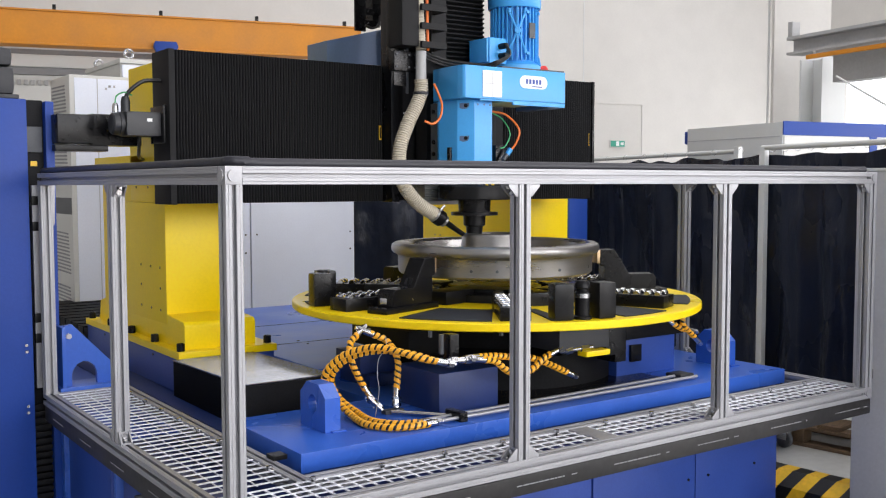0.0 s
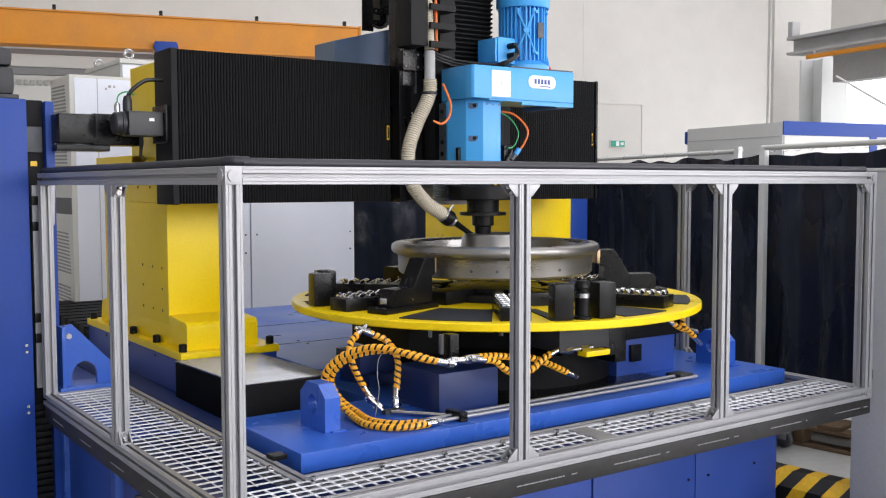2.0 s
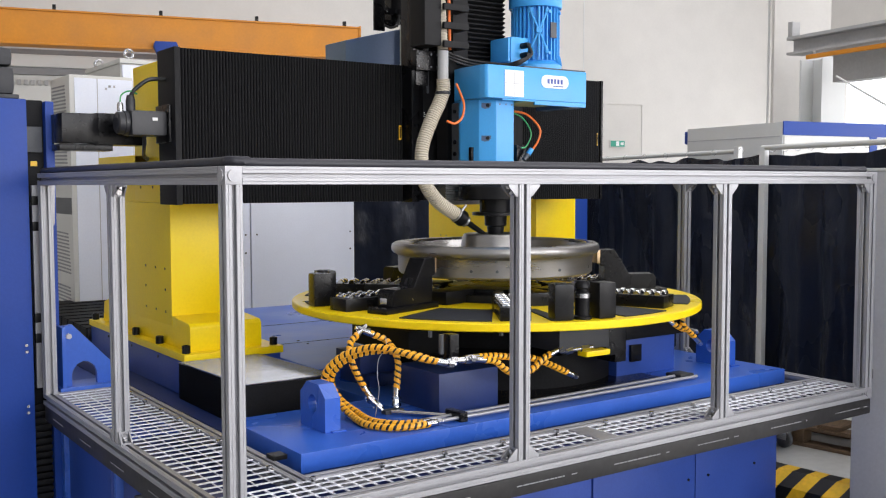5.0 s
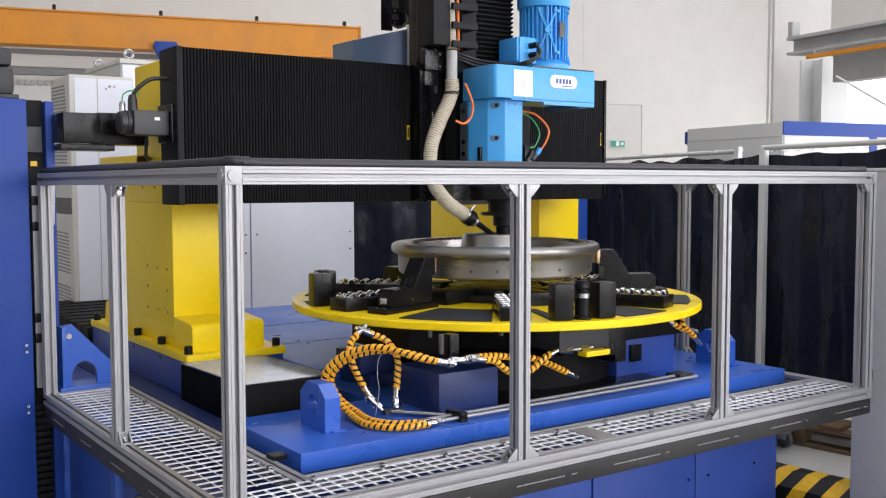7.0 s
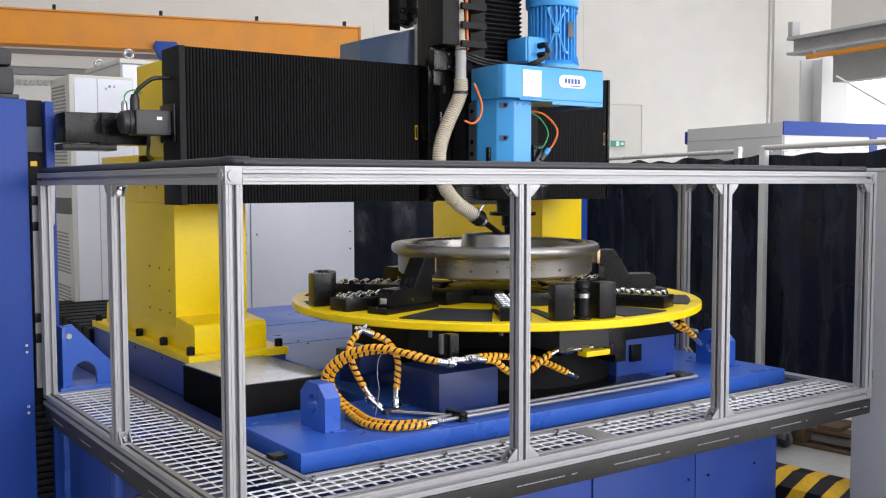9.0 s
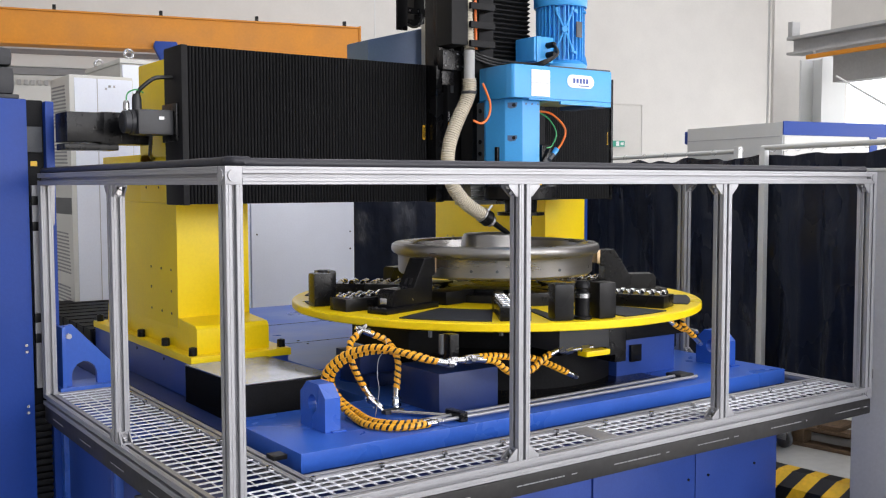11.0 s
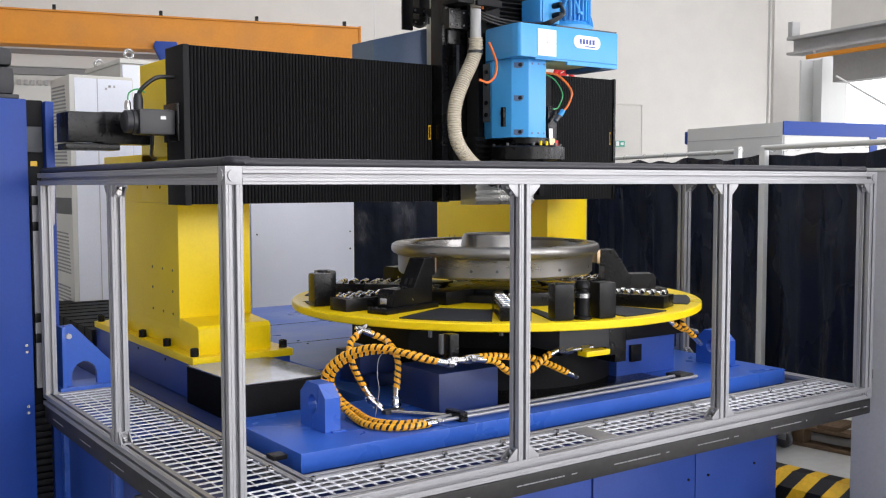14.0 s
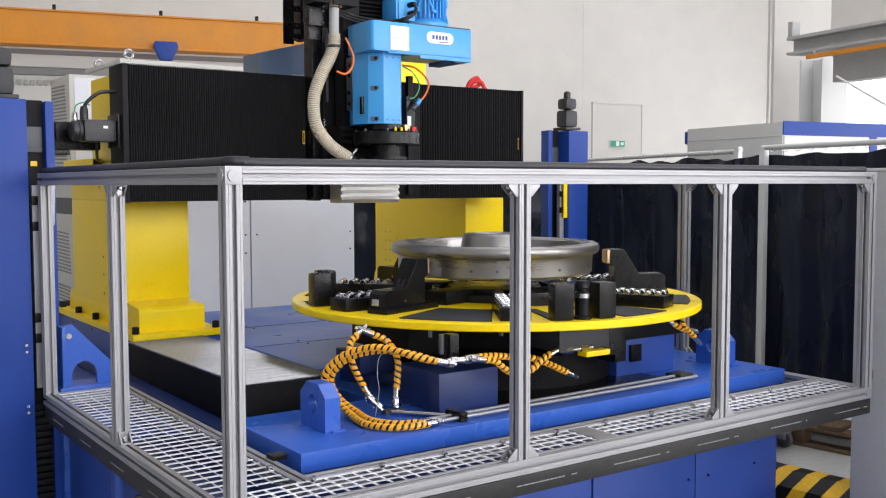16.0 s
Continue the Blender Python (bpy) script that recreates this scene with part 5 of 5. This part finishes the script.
    part("green_wire", tube(spline([(AX + 0.09, AY + 0.0, 0.312), (AX + 0.13, AY - 0.03, 0.28), (AX + 0.155, AY - 0.05, 0.22), (AX + 0.13, AY - 0.05, 0.165), (AX + 0.10, AY - 0.05, 0.155)], 8), 0.003, 6), GREEN, h)
    part("plug", rod((AX + 0.15, AY - 0.05, 0.14), (AX + 0.115, AY - 0.05, 0.105), 0.010, 12), CHAR, h)
    part("plug_ring", rod((AX + 0.158, AY - 0.05, 0.152), (AX + 0.139, AY - 0.05, 0.128), 0.0115, 12), SKY, h, "teal plug ring")
    part("warning_band", box_bm(AX + 0.125, AY - 0.03, 0.0, AX + 0.150, AY - 0.0205, 0.025, 0.001), RED, h)
    part("orange_cable", tube(spline([(hx + 0.035, AY, 0.55), (hx + 0.036, AY + 0.01, 0.8), (hx + 0.035, AY + 0.02, 1.15)], 6), 0.006, 8), ORANGE_WIRE, h)
    return h


HEAD = head()


# ---- slatted way cover before the gantry's near foot ----
SLATS = 68


def way_cover():
    c = thing("way_cover", "low black way cover with bright steel lamellas", "way cover")
    part("front_wall", box_bm(0.476, 0.972, -0.859, 0.83, 0.988, -0.703, 0.003), SKIRT, c)
    out = []
    fold = prism([(-0.003, -0.002), (-0.003, 0.002), (-0.001, 0.0042), (0.002, 0.0042), (0.0050, 0.0004), (0.0245, -0.0008), (0.0245, -0.003)], 0.472, 0.817, 0, "x")
    me = mesh_of("lamella", fold, LAMELLA)
    folds = [mesh_of("skirt_fold", box_bm(0.476, 0.0, -0.158, 0.492, 0.026, -0.006, 0), SKIRT), mesh_of("skirt_fold", box_bm(0.795, 0.0, -0.0765, 0.814, 0.026, -0.006, 0), SKIRT)]
    for k in range(SLATS):
        ob = new("lamella", me)
        ob.parent = c
        for ms in folds:
            new("skirt_fold", ms).parent = ob
        out.append(ob)
    return out


LAMELLAS = way_cover()
SHELLS = 9


def rear_cover():
    """Telescopic black cover behind the gantry's near foot."""
    c = thing("rear_way_cover", "black telescopic way cover behind the gantry foot", "way cover")
    out = []
    for k in range(SHELLS):
        d = 0.004 * k
        bm = bmesh.new()
        box_bm(0.476 - d, 0.0, -0.735 + d, 0.83 + d, 0.16, -0.728 + d, 0, bm)
        box_bm(0.476 - d, 0.0, -0.859, 0.483 - d, 0.16, -0.736 + d, 0, bm)
        box_bm(0.823 + d, 0.0, -0.859, 0.83 + d, 0.16, -0.736 + d, 0, bm)
        out.append(part("cover_shell", bm, SKIRT, c, smooth=False))
    return out


SHELL_PARTS = rear_cover()


# ---- cabinets behind the machine ----
def cabinets():
    c = thing("control_cabinet", "tall light grey control cabinet with flush doors", "cabinet")
    x0, x1, y0, y1, zt = 1.13, 2.885, 4.36, 5.16, 0.80
    part("cabinet_body", box_bm(x0, y0 + 0.02, -1.5, x1, y1, zt, 0.006), CREAM, c)
    part("cabinet_roof", box_bm(x0 - 0.01, y0 - 0.005, zt, x1 + 0.01, y1 + 0.01, zt + 0.03, 0.006), CREAM, c)
    for a, b in ((x0 + 0.006, 1.55), (1.558, 2.022), (2.032, x1 - 0.006)):
        door = part("cabinet_door", box_bm(a, y0 - 0.005, -1.40, b, y0 + 0.019, zt - 0.01, 0.006), CABINET, c)
        for z in (-0.12, -0.357, -0.487):
            part("lock", lathe([(0.0, y0 - 0.009), (0.006, y0 - 0.009), (0.007, y0 - 0.005)], 10, (b - 0.035, 0, z), "y"), DARK, door)
    part("lock", lathe([(0.0, y0 - 0.009), (0.006, y0 - 0.009), (0.007, y0 - 0.005)], 10, (2.075, 0, -0.357), "y"), DARK, c)
    for x, y in ((x0 + 0.07, y0 + 0.06), (x0 + 0.07, y1 - 0.07)):
        bm = lathe([(0.028 + 0.010 * math.cos(u), 0.010 * math.sin(u)) for u in np.linspace(0, 2 * math.pi, 9)], 24, (0, 0, 0), "y")
        bm.transform(Matrix.Translation((x, y, zt + 0.068)))
        part("eye_bolt", bm, STEEL, c)
    a = thing("cooling_unit", "off-white cabinet cooling unit with louvred side", "cooling unit")
    ax0, ax1, ay0, ay1 = 0.663, 1.045, 3.86, 4.29
    part("unit_case", box_bm(ax0, ay0, -0.83, ax1, ay1, 0.655, 0.02), CREAM, a)
    part("unit_front", box_bm(ax0 + 0.03, ay0 - 0.006, -0.80, ax1 - 0.01, ay0 - 0.0002, 0.635, 0.003), CABINET, a)
    part("seam", box_bm(ax0 + 0.16, ay0 - 0.0075, -0.80, ax0 + 0.165, ay0 - 0.0062, 0.635, 0), PRINT, a)
    for z0, n in ((-0.775, 8), (-0.535, 12), (0.02, 12), (0.35, 12)):
        for k in range(n):
            z = z0 + k * 0.0215
            slot = prism([(ay0 + 0.05 + 0.004 * k, z), (ay1 - 0.04, z + 0.006), (ay1 - 0.04, z + 0.016), (ay0 + 0.05 + 0.004 * k, z + 0.010)], ax0 - 0.002, ax0 + 0.004, 0, "x")
            part("louvre", slot, STAMP, a, smooth=False)
    rng = random.Random(3)
    for k in range(10):
        x, z = ax0 + 0.20 + rng.random() * 0.12, rng.choice((0.57, 0.585, 0.55, 0.33, 0.31))
        part("print_mark", box_bm(x, ay0 - 0.0075, z, x + 0.012, ay0 - 0.0062, z + 0.014, 0), PRINT, a)
    part("dark_panel", box_bm(ax0 - 0.0015, ay0 + 0.004, -0.175, ax0 - 0.0002, ay1 - 0.05, -0.076, 0), CHAR, a)
    stand = thing("unit_stand", "plain grey steel stand under the cooling unit", "stand")
    part("stand_frame", box_bm(ax0 + 0.30, ay0 + 0.15, -1.5, ax1 - 0.02, ay1 - 0.02, -0.831, 0.006), CREAM, stand)


cabinets()


# ---- welding curtains ----
def curtain(points, top, bottom, folds, label, sag=0.0, seed=1):
    """Heavy PVC curtain hanging in soft folds along a line."""
    rng = random.Random(seed)
    a, b = Vector((*points[0], 0)), Vector((*points[1], 0))
    d = (b - a)
    n = Vector((-d.y, d.x, 0)).normalized()
    cols = int(d.length / 0.018)
    rows = 26
    ph = [rng.uniform(0, 6.28) for k in range(8)]
    bm = bmesh.new()
    grid = []
    for i in range(cols + 1):
        s = i / cols
        col = []
        for j in range(rows + 1):
            t = j / rows
            amp = 0.008 + 0.022 * t
            w = amp * (math.sin(s * folds * 6.28 + ph[0] + 0.6 * math.sin(3 * t + ph[3])) + 0.5 * math.sin(s * folds * 1.7 * 6.28 + ph[1] + 1.4 * t) + 0.14 * math.sin(s * folds * 3.7 * 6.28 + ph[2] + 2.1 * t))
            w += 0.020 * noise.noise(Vector((s * d.length * 2.4, t * 4, seed))) + 0.010 * noise.noise(Vector((s * d.length * 8, t * 11, seed + 0.5)))
            dip = sag * (abs(math.sin(s * folds * 3.14 * 0.6 + ph[4])) + 0.8 * noise.noise(Vector((s * d.length * 5.0, 3.1, seed)))) * (1 - t)
            z = top - dip + (bottom - top) * t
            col.append(bm.verts.new(a + d * s + n * w + Vector((0, 0, z))))
        grid.append(col)
    for p, q in zip(grid, grid[1:]):
        for j in range(rows):
            bm.faces.new((p[j], q[j], q[j + 1], p[j + 1]))
    bmesh.ops.solidify(bm, geom=bm.faces[:], thickness=0.002)
    c = thing("welding_curtain", label, "curtain", "welding curtains", at=(0, 0, 0))
    part("curtain_sheet", bm, CURTAIN, c)
    for k in range(9):
        s = (k + 0.5) / 9
        q = a + d * s
        rg = lathe([(0.021 + 0.0016 * math.cos(u), 0.0016 * math.sin(u)) for u in np.linspace(0, 2 * math.pi, 7)], 14, (0, 0, 0), "x")
        rg.transform(Matrix.Translation((q.x, q.y, top + 0.028)))
        part("ring", rg, STEEL, c)
    return c


def curtains():
    tops = 1.732
    curtain(((4.322, 0.878), (4.515, 1.84)), tops - 0.034, 0.12, 3.0, "heavy dark PVC curtain in loose folds", 0.02, 1)
    curtain(((4.07, -0.2), (4.375, 0.98)), tops - 0.034, 0.12, 3.0, "heavy dark PVC curtain in loose folds", 0.02, 5)
    curtain(((4.545, 1.70), (5.62, 4.74)), tops - 0.034, 0.12, 6.0, "heavy dark PVC curtain with creases", 0.025, 2)
    curtain(((2.3, 6.9), (5.86, 4.70)), tops - 0.10, 0.12, 7.0, "heavy dark PVC curtain behind the machine", 0.01, 3)
    f = thing("curtain_frame", "pale grey tubular curtain frame with square posts", "frame", at=(0, 0, 0))
    for p, q in (((4.0, -0.3), (4.47, 1.84)), ((4.92, 2.39), (5.72, 4.78))):
        part("rail_tube", rod((*p, tops), (*q, tops), 0.017), PALE, f)
    for x, y, h in ((4.47, 1.83, 1.74), (4.92, 2.39, 1.765), (5.72, 4.79, 1.74), (4.0, -0.3, 1.74)):
        part("post", box_bm(x - 0.022, y - 0.022, 0, x + 0.022, y + 0.022, h, 0.004), PALE, f)


curtains()


def enclosure():
    """Pale machine enclosure beyond the curtains."""
    e = thing("machine_enclosure", "pale grey machine enclosure with blue top band", "machine")
    m = Matrix.Translation((5.53, 2.46, 0)) @ Matrix.Rotation(math.atan2(1.09, 0.2), 4, "Z")

    def bit(name, q, mat, bevel=0.006, label=""):
        bm = box_bm(*q, bevel)
        bm.transform(m)
        part(name, bm, mat, e, label)
    # x runs along the long flank, -y along the front
    bit("flank", (0.0, -2.6, -1.5, 1.12, 0.0, 0.47), PALE)
    bit("blue_band", (-0.012, -2.6, 0.37, 0.0, 0.0, 0.475), LIFT_BLUE, 0.003)
    bit("blue_corner", (1.12, -0.3, 0.34, 1.16, 0.0, 0.45), LIFT_BLUE, 0.01)
    bit("front_panel", (-0.010, -0.9, -1.5, -0.001, -0.01, 0.365), CREAM, 0.003)
    bit("window_post", (-0.014, -0.98, 0.0, -0.002, -0.9, 0.37), LIFT_BLUE, 0.003)
    bit("window_pane", (-0.008, -2.5, 0.05, -0.002, -0.99, 0.33), CREAM, 0.003)
    bit("seam", (0.02, 0.0, 0.36, 1.12, 0.003, 0.365), PRINT, 0)


enclosure()


def near_cabinet():
    c = thing("grey_cabinet", "mid grey sheet metal cabinet beside the guard", "cabinet")
    part("cabinet_body", box_bm(2.880, -0.6, -1.5, 3.6, 0.175, 0.052, 0.008), MIDGREY, c)
    part("cabinet_top", box_bm(2.875, -0.605, 0.052, 3.605, 0.18, 0.064, 0.004), PALE, c)
    part("bracket", box_bm(2.862, 0.08, -0.81, 2.884, 0.13, -0.77, 0.003), STEEL, c)


near_cabinet()


def pallet():
    p = thing("wooden_pallet", "worn wooden pallet on the floor", "pallet", at=(0, 0, 0))
    m = Matrix.Translation((4.02, 0.73, 0)) @ Matrix.Rotation(radians(8), 4, "Z")

    def board(q):
        bm = box_bm(*q, 0.003)
        bm.transform(m)
        part("board", bm, WOOD, p)
    for k in range(5):
        board((0, k * 0.21, 0.122, 0.8, k * 0.21 + 0.13, 0.144))
    for x in (0, 0.35, 0.7):
        board((x, 0, 0.1, x + 0.1, 0.97, 0.121))
        for y in (0, 0.42, 0.83):
            board((x, y, 0.022, x + 0.1, y + 0.14, 0.099))
        board((x, 0, 0.0, x + 0.1, 0.97, 0.021))
    sheet = solid("paper_sheet", box_bm(0, 0, 0, 0.25, 0.18, 0.004, 0.001), PAPER, "white paper sheet lying on the pallet", "paper", at=(4.22, 0.98, 0.1445))
    sheet.rotation_euler = (0, 0, 0.4)


pallet()


def barrier():
    """Striped floor guard and a low dark rail before it."""
    b = thing("floor_barrier", "yellow and black striped floor protection barrier", "barrier", at=(0, 0, 0))
    m = Matrix.Translation((2.96, 0.95, 0)) @ Matrix.Rotation(math.atan2(-0.85, 0.08), 4, "Z")
    prof = [(0, 0), (0.22, 0), (0.22, 0.14), (0.14, 0.20), (0.06, 0.20), (0.0, 0.14)]
    x = 0.0
    k = 0
    while x < 1.6:
        w = 0.07
        bm = prism([(a - 0.16, c) for a, c in prof], x, x + w, 0, "x")
        for v in bm.verts:
            v.co.x += 0.6 * v.co.z
        bm.transform(m)
        part("stripe", bm, TAPE if k % 2 == 0 else RUBBER, b, smooth=False)
        x += w
        k += 1
    hose = thing("floor_cable", "thick black cable lying on the floor", "cable", at=(0, 0, 0))
    part("cable", tube(spline([(2.70, 0.9, 0.05), (2.74, 0.6, 0.05), (2.76, 0.3, 0.05), (2.9, 0.0, 0.05)], 8), 0.045, 12), RUBBER, hose)
    cast = thing("castor_trolley", "small trolley foot with grey castor", "trolley", at=(0, 0, 0))
    part("castor_wheel", lathe([(0.0, -0.015), (0.045, -0.015), (0.05, -0.01), (0.05, 0.01), (0.045, 0.015), (0.0, 0.015)], 24, (3.86, 1.20, 0.05), "x"), CHAR, cast)
    part("fork", box_bm(3.835, 1.17, 0.05, 3.885, 1.23, 0.13, 0.004), STEEL, cast)
    part("deck", box_bm(3.6, 1.15, 0.13, 3.95, 1.7, 0.16, 0.006), BLACK, cast)


barrier()


# ---- movement ----
def settle(ob):
    """Puts a thing's origin at the middle of its base without moving its parts."""
    pts = [c.matrix_world @ Vector(v) for c in ob.children_recursive if c.type == "MESH" for v in c.bound_box]
    lo = Vector([min(q[i] for q in pts) for i in range(3)])
    hi = Vector([max(q[i] for q in pts) for i in range(3)])
    base = Vector(((lo.x + hi.x) / 2, (lo.y + hi.y) / 2, lo.z))
    shift = base - ob.location
    ob.location = base
    for c in ob.children:
        c.location = c.location - shift
    return base


bpy.context.view_layer.update()
MOVING = {GANTRY, CARRIAGE, HEAD, LAMELLAS[0].parent, SHELL_PARTS[0].parent} | {j for j, a in JAWS}
for ob in [o for o in scene.objects if o.type == "EMPTY" and o.parent is None and o not in MOVING]:
    if ob.rotation_euler.to_matrix() == Matrix.Identity(3):
        settle(ob)
TIMES = [0, 2, 4, 6, 8, 10, 12, 12.3, 12.5, 12.9, 13.05, 13.5, 14, 14.4, 14.58, 14.7, 14.85, 15, 15.25, 15.5, 15.75, 16]


def travel(t, rows):
    """Straight lines between (seconds, value) rows."""
    for (a, u), (b, v) in zip(rows, rows[1:]):
        if t <= b:
            return u + (v - u) * (t - a) / (b - a)
    return rows[-1][1]


GY = [(0, 0), (12.35, -0.153), (14.70, -0.153), (14.85, -0.092), (15.0, -0.006), (15.5, 0.284), (16, 0.574)]
CXS = [(0, 0), (12.35, 0.165), (14.70, 0.165), (14.85, 0.146), (15.0, 0.115), (15.5, 0.022), (16, -0.085)]
HZ = [(0, 0), (12.95, 0), (13.05, 0.010), (13.5, 0.084), (14.5, 0.244), (14.6, 0.252), (15, 0.252), (15.5, 0.251), (16, 0.249)]


def motions():
    walk(GANTRY, [(t, pose(0, travel(t, GY), Z0)) for t in TIMES])
    walk(CARRIAGE, [(t, pose(travel(t, CXS), travel(t, GY), Z0)) for t in TIMES])
    walk(HEAD, [(t, pose(travel(t, CXS), travel(t, GY), Z0 + travel(t, HZ))) for t in TIMES])
    n = PLEATS_LEFT
    for k, ob in enumerate(PLEATS):
        rows = []
        for t in TIMES:
            c = travel(t, CXS)
            x = 0.466 + (1.415 + c - 0.466) * (k + 0.5) / n if k < n else 2.02 + c + (2.69 - 2.02 - c) * (k - n + 0.5) / PLEATS_RIGHT
            rows.append((t, pose(x, 1.575, 0)))
        walk(ob, rows)
    for ob, rows in ((MARKS[0], [(t, pose(1.397 + travel(t, CXS) * 0.98, 1.575, 0)) for t in TIMES]), (MARKS[1], [(t, pose(2.668, 1.575, 0)) for t in TIMES])):
        walk(ob, rows)
    for k, ob in enumerate(RIBS):
        walk(ob, [(t, pose(0, 0, -0.088 + k * (0.0105 + 0.86 * travel(t, HZ) / 11))) for t in TIMES])
    for k, ob in enumerate(LAMELLAS):
        walk(ob, [(t, pose(0, 0.980 + (1.684 + travel(t, GY) - 0.992) * k / SLATS, -0.699 - 0.014 * k / SLATS)) for t in TIMES])
    for k, ob in enumerate(SHELL_PARTS):
        walk(ob, [(t, pose(0, 3.004 + travel(t, GY) + (3.80 - 3.004 - travel(t, GY)) * k / (SHELLS - 1), 0)) for t in TIMES])
    for ob, a in JAWS:
        m = pose(CX, CZ, Z0, 0, 0, a)
        walk(ob, [(t, m @ pose(travel(t, [(0, 0), (14.55, 0), (14.95, 0.045), (16, 0.045)]), 0, 0)) for t in (0, 14.5, 14.6, 14.9, 15.0, 16)])


motions()
